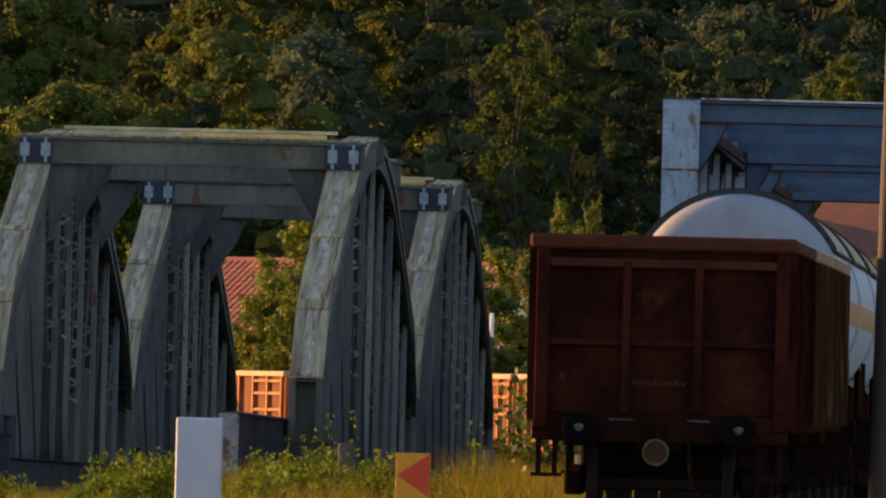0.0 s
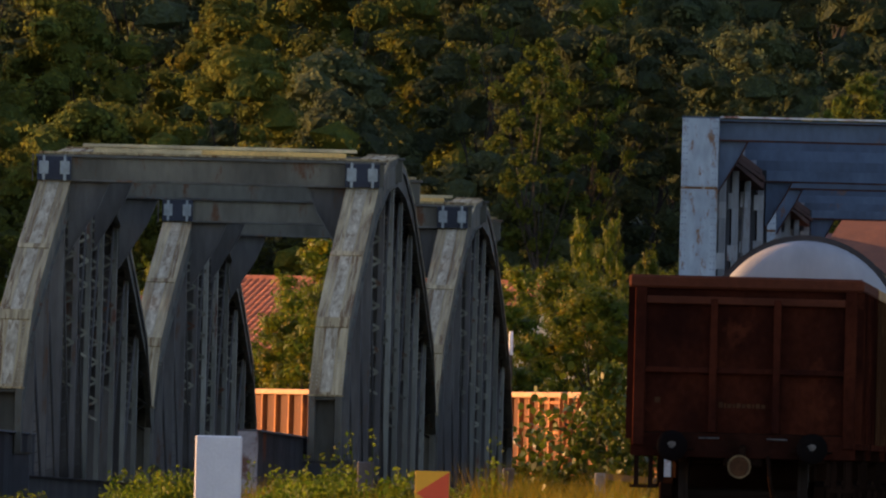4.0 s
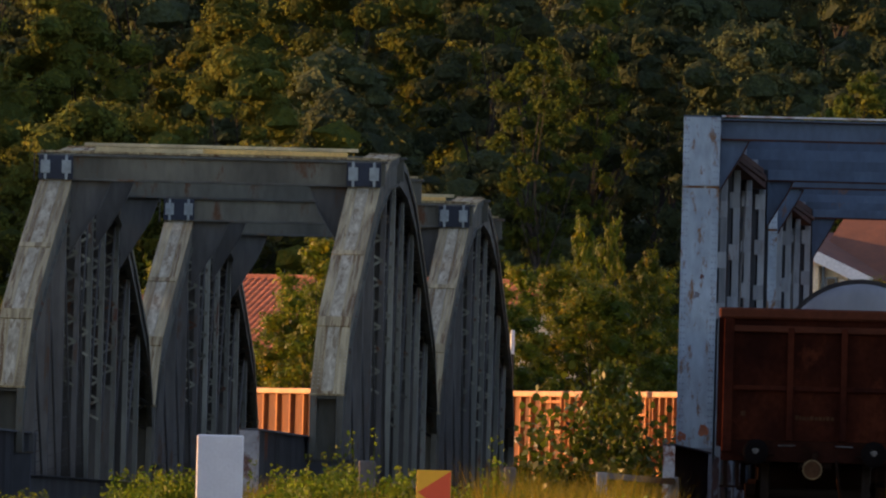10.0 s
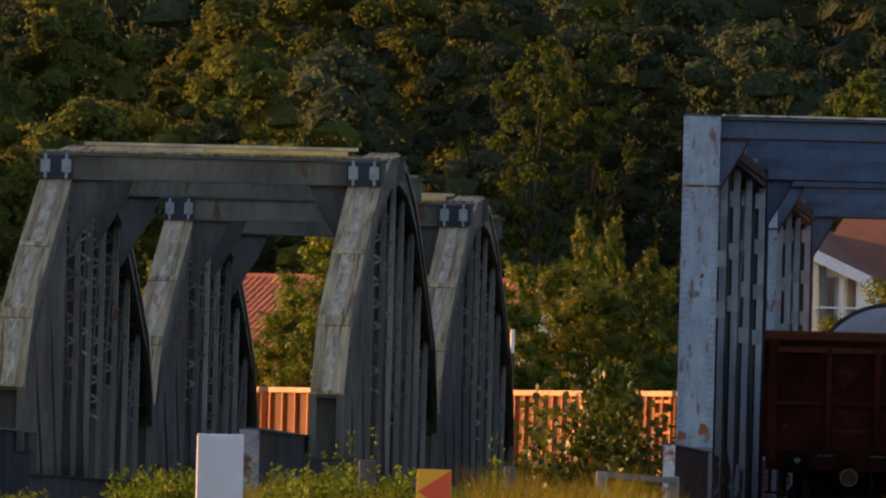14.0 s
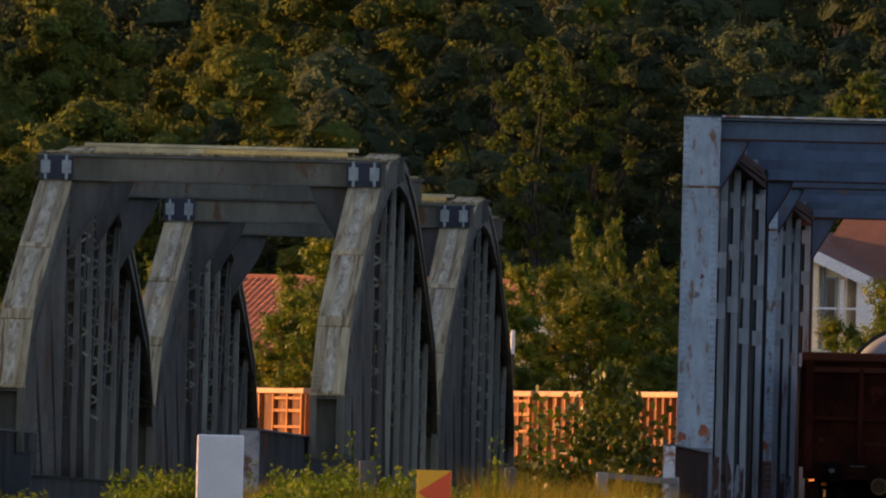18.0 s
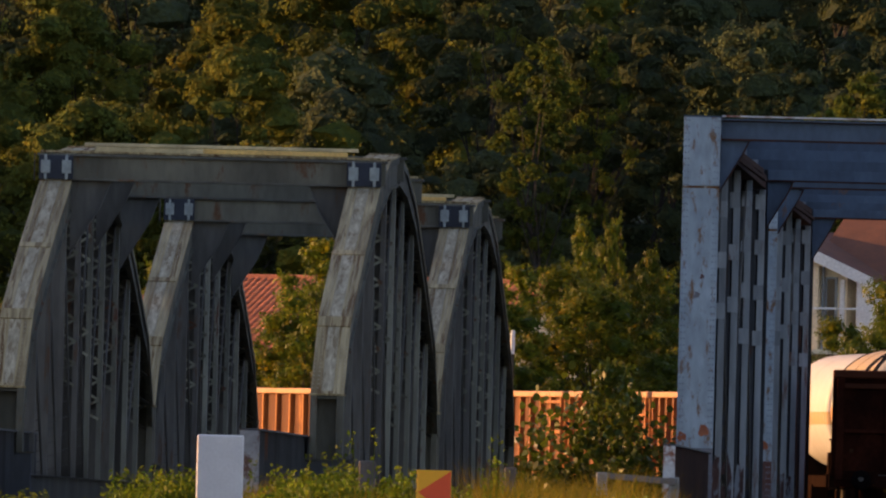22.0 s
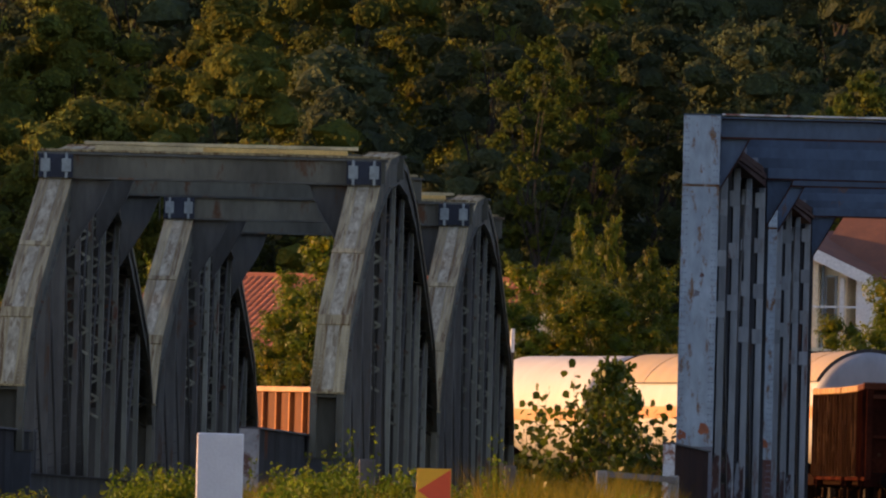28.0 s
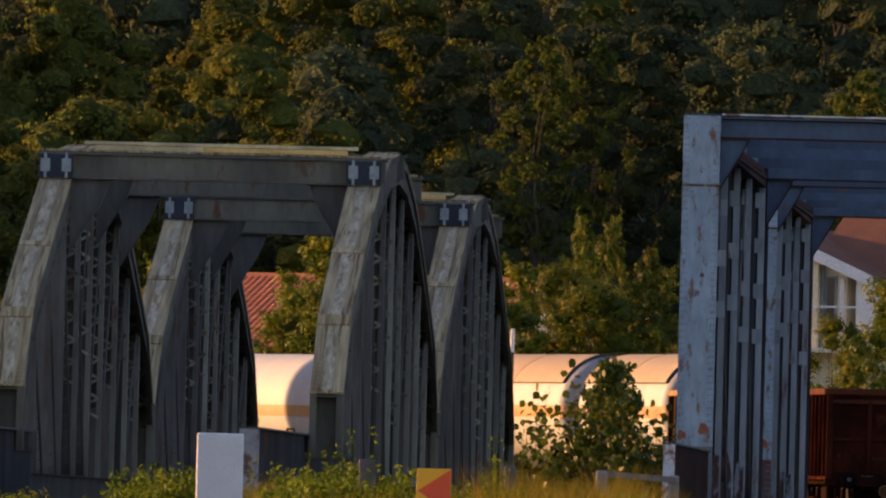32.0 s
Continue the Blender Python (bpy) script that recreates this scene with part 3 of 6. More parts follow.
        for off in (-0.22, 0.22):
            m.box(cx + off - 0.015, cx + off + 0.015, 0.1, SPAN - 0.1, 2.0, 2.5)
            m.box(cx + off - 0.07, cx + off + 0.07, 0.1, SPAN - 0.1, 2.5, 2.52)
        m.box(cx - 0.2, cx + 0.2, 0.1, SPAN - 0.1, 1.98, 2.0)
        part("lower_chord", m, M_dark, br)
        # uprights and diagonals, ten panels; the near uprights are plated and toned darker, the far ones laced
        n = 10
        for i in range(1, n):
            y = SPAN * i / n
            plated = i <= 3
            zt = bow_z(y) - 0.9 if plated else 3.5 + 0.45 * (i % 3)
            sides, lace = laced_post(cx, y, 2.1, bow_z(y) - 0.25, zt, gap=0.42 + 0.02 * (i * 5 % 3 - 1), bars=0.17 + 0.02 * (i * 7 % 3), phase=(i * 0.37) % 1)
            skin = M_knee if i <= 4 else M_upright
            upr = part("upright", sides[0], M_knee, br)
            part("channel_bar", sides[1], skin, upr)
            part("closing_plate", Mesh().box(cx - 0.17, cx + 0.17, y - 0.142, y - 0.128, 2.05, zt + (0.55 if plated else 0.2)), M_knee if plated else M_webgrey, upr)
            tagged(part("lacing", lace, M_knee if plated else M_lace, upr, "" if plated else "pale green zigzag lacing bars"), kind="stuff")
            part("web_plate", Mesh().box(cx - 0.18, cx + 0.18, y - 0.006, y + 0.006, 2.0, bow_z(y) - 0.25), M_knee if plated else M_webgrey, upr, "dark web plate that fills the upright's shaded gap")
            j = i + 1 if i < n / 2 else i - 1
            y2 = SPAN * j / n
            dm = Mesh()
            for off in (-0.15, 0.15):
                dm.beam((cx + off, y, bow_z(y) - 0.35), (cx + off, y2, 2.25), 0.025, 0.20)
            for t in np.arange(0.04, 0.97, 0.055):
                p = Vector((cx, y, bow_z(y) - 0.35)).lerp(Vector((cx, y2, 2.25)), t)
                dm.beam(p + Vector((-0.15, 0, 0)), p + Vector((0.15, 0.12, 0.12)), 0.05, 0.012)
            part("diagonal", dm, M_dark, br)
    # overhead beams with knee plates; the outer two are the portals
    for y, portal in ((14.0, True), (23.0, False), (SPAN - 14.0, True)):
        lift = 0.0 if portal else 0.22
        beam_ = part("portal_beam" if portal else "overhead_strut", Mesh().box(-2.80, 2.86, y - 0.10, y + 0.10, 7.40 + lift, 7.76 + lift), M_green, br, bevel=0.006)
        part("upper_flange", Mesh().box(-2.83, 2.90, y - 0.16, y + 0.16, 7.76 + lift, 7.80 + lift), M_greenrust, beam_, bevel=0.005)
        part("lower_flange", Mesh().box(-2.80, 2.80, y - 0.16, y + 0.16, 7.365 + lift, 7.40 + lift), M_greenrust, beam_, bevel=0.005)
        if portal:
            part("top_plate", Mesh().box(-2.78, 2.78, y - 0.13, y + 0.45, 7.815, 7.85), M_cover, beam_, "pale weathered top plate")
        for s in (-1, 1):
            pl = [(s * 2.28, 7.365 + lift), (s * 1.62, 7.365 + lift), (s * 1.78, 6.95 + lift), (s * 2.27, 6.15 + lift)]
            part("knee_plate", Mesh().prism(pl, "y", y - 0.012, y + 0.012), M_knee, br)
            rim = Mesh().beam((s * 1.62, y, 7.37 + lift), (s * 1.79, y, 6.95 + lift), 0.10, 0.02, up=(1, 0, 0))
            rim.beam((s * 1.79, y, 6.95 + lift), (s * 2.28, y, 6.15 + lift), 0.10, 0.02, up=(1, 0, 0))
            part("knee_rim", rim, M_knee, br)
            if y == 14.0:
                part("seat_box", Mesh().box(min(s * 2.24, s * 2.80), max(s * 2.24, s * 2.80), y - 0.195, y - 0.165, 7.38, 7.765), M_seat, br, "dark blue-black steel seat between the brackets", bevel=0.006)
                part("edge_rod", Mesh().rod((s * 2.87, y - 0.18, 7.35), (s * 2.87, y - 0.18, 7.80), 0.009, 6), M_knee, br)
                for xx in (2.345, 2.69):
                    b = Mesh().box(s * xx - 0.078, s * xx + 0.078, y - 0.23, y - 0.20, 7.475, 7.69)
                    b.box(s * xx - 0.022, s * xx + 0.022, y - 0.225, y - 0.20, 7.37, 7.78)
                    part("bracket", b, M_bracket, br, "pale bolted bracket plate", bevel=0.006)
    # deck
    for i in range(11):
        y = SPAN * i / 10
        part("floor_beam", Mesh().box(-2.4, 2.4, y - 0.1, y + 0.1, 1.62, 2.05), M_girder, br)
    for xx in (-0.9, 0.9):
        part("stringer", Mesh().box(xx - 0.12, xx + 0.12, 0.1, SPAN - 0.1, 1.6, 1.95), M_girder, br)
    return br


def build_old_bridge():
    a = build_bow_span()
    a.matrix_basis = beside_pose(109.4, OLD_LAT)
    copy_thing(a, beside_pose(109.4 + 46.45, OLD_LAT))
    # timber left on top of the portals
    for near, z, y0, x0, x1, tilt, w, thick in ((109.4, 7.94, 14.30, -2.08, 2.40, -0.12, 0.20, 0.055), (109.4, 7.852, 13.93, -0.12, 2.24, 0.0, 0.10, 0.075),
                                         (109.4, 7.852, 14.30, -1.9, 2.2, 0, 0.16, 0.085), (155.85, 7.852, 14.10, -0.3, 2.35, 0.1, 0.2, 0.07), (155.85, 7.924, 14.20, 0.4, 2.5, 0, 0.18, 0.055)):
        m = Mesh().box(x0, x1, -w / 2, w / 2, 0, thick)
        ob = part("plank", m, M_plank if w == 0.10 or near > 150 and w > 0.19 else M_plankgrey, None, bevel=0.006)
        tagged(ob, "weathered yellow timber plank lying on the portal beam", "plank", group="planks on the old bridge")
        ob.matrix_world = beside_pose(near, OLD_LAT) @ pose(0, y0, z, 0, 0, tilt)
    # half-through plate girders that lead on to the bridge
    for lat, a0, a1, z in ((-8.455, 90.6, 115.9, 3.235), (-13.02, 90.6, 115.9, 3.20)):
        plate_girder(lat, a0, a1, z, 0.15, M_girder, M_endgrey)


def plate_girder(lat, a0, a1, z, half, skin, end_paint):
    g = thing("plate_girder", "dark riveted plate girder with flaking painted end", "girder", beside_pose(a0, lat), group="approach girders")
    L = a1 - a0
    part("web", Mesh().box(-0.012, 0.012, 0.02, L, 0.9, z - 0.03), skin, g)
    part("upper_flange", Mesh().box(-half, half, 0.0, L, z - 0.03, z), M_girder, g, bevel=0.004)
    part("lower_flange", Mesh().box(-half, half, 0.0, L, 0.88, 0.91), M_girder, g)
    part("end_plate", Mesh().box(-half, half, -0.02, 0.012, 0.9, z - 0.032), end_paint, g, "flaking painted end plate with rust")
    for y in np.arange(1.2, L, 1.2):
        part("stiffener", Mesh().box(-half + 0.02, half - 0.02, y - 0.01, y + 0.01, 0.92, z - 0.03), skin, g)
    part("bearing", Mesh().box(-0.25, 0.25, 0.1, 0.7, 0.6, 0.88).box(-0.25, 0.25, L - 0.7, L - 0.1, 0.6, 0.88), M_girder, g)
    return g


build_old_bridge()

# ---------------------------------------------------------------- the running line's box truss bridge (two spans)


def batten_post(parent, x, y, z0, z1, gap=0.45, deep=0.34, first=0.5, w=0.105):
    """An upright: a pale channel bar tied by battens to a plated bar darkened as gap shade, with a slot between."""
    o, i, e = x + gap / 2, x + gap / 2 - w, x + gap / 2 - 0.024
    h, k = deep / 2, deep / 2 - 0.024
    prof = [(o, y - h), (i, y - h), (i, y - k), (e, y - k), (e, y + k), (i, y + k), (i, y + h), (o, y + h)]
    bars = [part("upright", Mesh().prism(prof, "z", z0, z1), M_blueup, parent)]
    part("plated_bar", Mesh().box(x - gap / 2, x + gap / 2 - w - 0.03, y - h + 0.03, y + h, z0, z1), M_webblue, bars[0], "plated bar of the upright, darkened as a shaded gap")
    z = 5.1 + 0.6 * first
    while z < z1 - 0.3:
        part("batten", Mesh().box(x + gap / 2 - w - 0.065, x + gap / 2 + 0.010, y - deep / 2 - 0.014, y - deep / 2 - 0.002, z, z + 0.27), M_blueup, bars[0])
        z += 0.78 + 0.12 * first
    return bars[0]


def build_box_span(L):
    br = thing("girder_bridge", "blue-grey riveted steel box truss bridge span with rust stains", "bridge", group="spans of the running line's bridge")
    TOP = 8.66
    n = 4
    for s in (-1, 1):
        cx = s * HALF
        # a plated post at the near end, an open battened one at the far end
        far = batten_post(br, cx, L - 0.28, 1.9, TOP - 0.52, gap=0.54, deep=0.5, first=0.35)
        part("web_plate", Mesh().box(cx - 0.25, cx + (0.34 if s < 0 else 0.25), L - 0.02, L - 0.008, 1.9, TOP - 0.05), M_webblue, far, "dark blue web plate that fills a shaded gap")
        y0, y1 = 0.0, 0.55
        post = part("end_post", Mesh().box(cx - 0.275, cx + 0.275, y0 + 0.012, y1 - 0.012, 2.6, TOP - 0.02), M_blue, br)
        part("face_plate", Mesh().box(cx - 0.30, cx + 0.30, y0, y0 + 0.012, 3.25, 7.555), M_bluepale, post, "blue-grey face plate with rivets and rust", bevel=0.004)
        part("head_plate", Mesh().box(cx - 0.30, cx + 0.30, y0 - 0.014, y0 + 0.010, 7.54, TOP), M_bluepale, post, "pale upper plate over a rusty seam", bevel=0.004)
        part("seam_strip", Mesh().box(cx - 0.298, cx + 0.298, y0 - 0.006, y0 - 0.001, 7.50, 7.535), M_seam, post, "rust-streaked seam")
        part("foot_plate", Mesh().box(cx - 0.30, cx + 0.30, y0 - 0.004, y0 + 0.010, 1.9, 3.25), M_bluerust, post, "rusty foot plate")
        part("cap", Mesh().box(cx - 0.31, cx + 0.31, y0 - 0.02, y1 + 0.02, TOP, TOP + 0.025), M_blue, post)
        rv = Mesh()
        for z in np.arange(2.2, TOP - 0.05, 0.105):
            for xx in (-0.265, -0.215, 0.215, 0.265):
                c = Vector((cx + xx, y0 - (0.015 if z > 7.54 else 0.005), z))
                rv.add([c + Vector((-0.016, 0, 0)), c + Vector((0, 0, -0.016)), c + Vector((0.016, 0, 0)), c + Vector((0, 0, 0.016)), c + Vector((0, -0.014, 0))],
                       [(0, 1, 4), (1, 2, 4), (2, 3, 4), (3, 0, 4)])
        tagged(part("rivets", rv, M_rivetblue, post), kind="stuff")
        for px, pz, k in ((-0.21, 3.43, 0.10), (0.15, 3.53, 0.12), (-0.02, 5.75, 0.07), (0.06, 6.05, 0.05)):
            blot = [(cx + px + k * (0.8 + 0.4 * math.sin(3.1 * j + pz)) * math.cos(j * 0.7), pz + k * (0.8 + 0.4 * math.cos(2.3 * j + px)) * math.sin(j * 0.7)) for j in range(9)]
            part("primer_patch", Mesh().prism(blot, "y", y0 - 0.003, y0 - 0.001), M_primer if k > 0.08 else M_bluerust, post, "bare orange primer patch")
        up = Mesh()
        for off in (-0.22, 0.22):
            up.box(cx + off - 0.015, cx + off + 0.015, 0.55, L - 0.55, TOP - 0.50, TOP - 0.02)
        up.box(cx - 0.29, cx + 0.29, 0.55, L - 0.55, TOP - 0.02, TOP + 0.01)
        chord = part("upper_chord", up, M_blue, br)
        part("bottom_plate", Mesh().box(cx - 0.29, cx + 0.29, 0.55, L - 0.55, TOP - 0.515, TOP - 0.50), M_darkrust, chord, "rusted bottom plate of the chord")
        part("corner_angle", Mesh().box(cx - s * 0.262 - 0.02, cx - s * 0.262 + 0.02, 0.6, L - 0.6, TOP - 0.50, TOP - 0.26), M_darkrust, chord, "rusted corner angle of the chord")
        lo = Mesh()
        for off in (-0.22, 0.22):
            lo.box(cx + off - 0.015, cx + off + 0.015, 0.3, L - 0.3, 1.75, 2.3)
        part("lower_chord", lo, M_bluerust, br)
        for i in range(1, n):
            y = L * i / n
            upr = batten_post(br, cx, y, 1.9, TOP - 0.45, first=0.25 + 0.37 * (i % 3))
            part("web_plate", Mesh().box(cx - 0.20, cx + 0.20, y + 0.10, y + 0.112, 1.9, TOP - 0.45), M_webblue, upr, "dark blue web plate that fills a shaded gap")
            edge = [(cx + 0.205 - 0.041 * k, 3.05 + 0.6 * noise.noise((k * 0.6, y * 0.7, s * 2.0))) for k in range(11)]
            part("rust_scale", Mesh().prism([(cx - 0.205, 1.9), (cx + 0.205, 1.9)] + edge, "y", y - 0.174, y - 0.1705), M_footrust, upr, "flaking rust scale on the foot")
        for i in range(n):
            ya, yb = L * i / n, L * (i + 1) / n
            za, zb = (TOP - 0.5, 2.2) if i % 2 else (2.2, TOP - 0.5)
            dm = Mesh()
            for off in (-0.13, 0.13):
                dm.beam((cx + off, ya, za), (cx + off, yb, zb), 0.022, 0.26)
            for t in np.arange(0.06, 0.97, 0.07):
                p = Vector((cx, ya, za)).lerp(Vector((cx, yb, zb)), t)
                dm.box(cx - 0.13, cx + 0.13, p.y - 0.12, p.y + 0.12, p.z - 0.10, p.z + 0.10)
            part("diagonal", dm, M_dark, br)
    # overhead beams: a portal at each end with knee plates, plain struts between
    for y in (0.16, L - 0.16):
        pb = part("portal_beam", Mesh().box(-2.21, 2.21, y - 0.01, y + 0.01, 8.32, 8.60), M_blue, br)
        # an added dark strip stands for the shade under the flange
        part("gap_plate", Mesh().box(-2.2, 2.2, y - 0.02, y + 0.06, 8.60, 8.62), M_darkrust, pb, "dark strip for the shaded gap under the flange")
        part("upper_flange", Mesh().box(-2.24, 2.24, y - 0.12, y + 0.12, 8.62, 8.65), M_blue, pb)
        part("lower_flange", Mesh().box(-2.24, 2.24, y - 0.10, y + 0.10, 8.29, 8.32), M_darkrust, pb, "rusted lower flange")
        part("top_flange", Mesh().box(-2.20, 2.6, y - 0.16, y + 0.16, 8.675, 8.70), M_endface, pb, "pale flaking top flange")
        for s in (-1, 1):
            pl = [(s * 2.215, 8.29), (s * 1.76, 8.29), (s * 1.86, 8.08), (s * 2.215, 7.46)]
            part("knee_plate", Mesh().prism(pl, "y", y - 0.012, y + 0.012), M_blue, br)
            part("knee_rim", Mesh().beam((s * 1.85, y, 8.08), (s * 2.22, y, 7.45), 0.12, 0.02, up=(1, 0, 0)).beam((s * 1.75, y, 8.29), (s * 1.85, y, 8.08), 0.12, 0.02, up=(1, 0, 0)), M_darkrust, br, "rusted knee rim")
    for i in range(1, n):
        y = L * i / n
        part("overhead_strut", Mesh().box(-2.2, 2.2, y - 0.01, y + 0.01, 8.34, 8.60), M_blue, br)
    for s in (-1, 1):
        brace = Mesh().beam((s * 2.08, 1.5, 8.20), (s * 2.02, L * 0.62, 8.22), 0.05, 0.10).beam((s * 2.02, 1.5, 8.06), (s * 1.96, L * 0.62, 8.08), 0.05, 0.06)
        for t in np.arange(2.0, L * 0.6, 1.1):
            brace.beam((s * 2.07, t, 8.20), (s * 1.99, t + 1.0, 8.07), 0.03, 0.05)
        part("corner_brace", brace, M_darkrust, br, "rusted latticed corner brace")
    for i in range(n + 1):
        y = min(max(L * i / n, 0.3), L - 0.3)
        part("floor_beam", Mesh().box(-2.3, 2.3, y - 0.12, y + 0.12, 1.2, 1.62), M_girder, br)
    for xx in (-0.9, 0.9):
        part("stringer", Mesh().box(xx - 0.12, xx + 0.12, 0.2, L - 0.2, 1.35, 1.68), M_girder, br)
    return br


def build_running_bridge():
    build_box_span(42.0).matrix_basis = beside_pose(123.6, 0)
    build_box_span(38.5).matrix_basis = beside_pose(173.0, 0.06)
    plate_girder(-2.315, 96.6, 122.9, 3.19, 0.09, M_drip, M_endface)
    plate_girder(2.315, 96.6, 122.9, 3.19, 0.09, M_drip, M_endface)
    # piers and abutments of both bridges, down to the river's bed
    for along, lat, dep in ((89.5, -10.537, 3.0), (109.2, -10.537, 1.6), (155.6, -10.537, 1.8), (202.1, -10.537, 2.4),
                            (96.0, 0, 2.4), (123.4, 0, 1.6), (169.4, 0, 4.2), (212.2, 0, 2.4)):
        p = thing("bridge_pier", "weathered grey concrete bridge pier with a coping", "pier", beside_pose(along, lat), group="bridge piers")
        top = 1.44 if lat < -1 else 0.86 if along < 100 else 1.15
        if along < 92:
            top = 0.6
        part("shaft", Mesh().box(-3.0, 3.0, -dep / 2, dep / 2, -2.4, top - 0.25), M_stone, p, bevel=0.05)
        part("coping", Mesh().box(-3.2, 3.2, -dep / 2 - 0.15, dep / 2 + 0.15, top - 0.25, top), M_stone, p, bevel=0.03)


build_running_bridge()

# ---------------------------------------------------------------- the freight train


def build_bogie(parent, y):
    bg = part("bogie", Mesh().box(-0.90, 0.90, y - 0.2, y + 0.2, 0.45, 0.85), M_under, parent, bevel=0.02)
    for s in (-1, 1):
        part("side_frame", Mesh().prism(((y - 1.25, 0.42), (y - 1.25, 0.58), (y - 0.5, 0.66), (y + 0.5, 0.66), (y + 1.25, 0.58), (y + 1.25, 0.42), (y + 0.4, 0.36), (y - 0.4, 0.36)), "x", s * 0.96 - 0.06, s * 0.96 + 0.06), M_under, bg)
    for dy in (-0.9, 0.9):
        part("axle", Mesh().rod((-1.05, y + dy, 0.46), (1.05, y + dy, 0.46), 0.075, 8), M_wheel, bg)
        for s in (-1, 1):
            x = s * 0.7535
            prof = [(0.08, -0.05), (0.32, -0.03), (0.40, -0.06), (0.49, -0.062), (0.49, -0.03), (0.46, -0.028), (0.455, 0.065), (0.40, 0.065), (0.32, 0.03), (0.08, 0.06)]
            m = Mesh().lathe([(r, s * yy) for r, yy in prof], 20)
            m.v = [(x + b, y + dy + a, 0.46 + c) for a, b, c in m.v]
            part("wheel", m, M_wheel, bg, smooth=True)
            part("axle_box", Mesh().box(s * 0.98 - 0.09, s * 0.98 + 0.09, y + dy - 0.16, y + dy + 0.16, 0.32, 0.60), M_under, bg, bevel=0.02)
    return bg


def build_buffers(parent, ends):
    for f, y in ends:
        for s in (-1, 1):
            x = s * 0.885
            b = part("buffer", Mesh().rod((x, y, 1.06), (x, y + f * 0.30, 1.06), 0.105, 12).rod((x, y + f * 0.30, 1.06), (x, y + f * 0.58, 1.06), 0.075, 12)
                     .box(x - 0.17, x + 0.17, y - 0.01, y + 0.03, 0.89, 1.23), M_under, parent)
            prof = [(0.0, 0.62), (0.12, 0.615), (0.17, 0.60), (0.195, 0.58), (0.195, 0.55), (0.0, 0.55)]
            m = Mesh().lathe([(r, f * yy) for r, yy in prof], 20)
            m.v = [(x + a, y + bb, 1.06 + c) for a, bb, c in m.v]
            head = part("buffer_head", m, M_buffer, b, smooth=True)
            # a pale patch stands in for the sky's glint on the head
            part("rubbed_spot", Mesh().prism([(x + 0.065 * math.cos(k * 0.7) * (0.8 + 0.2 * math.sin(2.1 * k)), 1.075 + 0.045 * math.sin(k * 0.7)) for k in range(9)], "y", y + f * 0.6195, y + f * 0.6225), M_glintworn, head, "pale spot painted as a glint of sky")
        part("drawhook", Mesh().rod((0, y, 1.05), (0, y + f * 0.35, 1.03), 0.045, 8).rod((0, y + f * 0.35, 1.03), (0, y + f * 0.40, 0.75), 0.04, 8), M_under, parent)


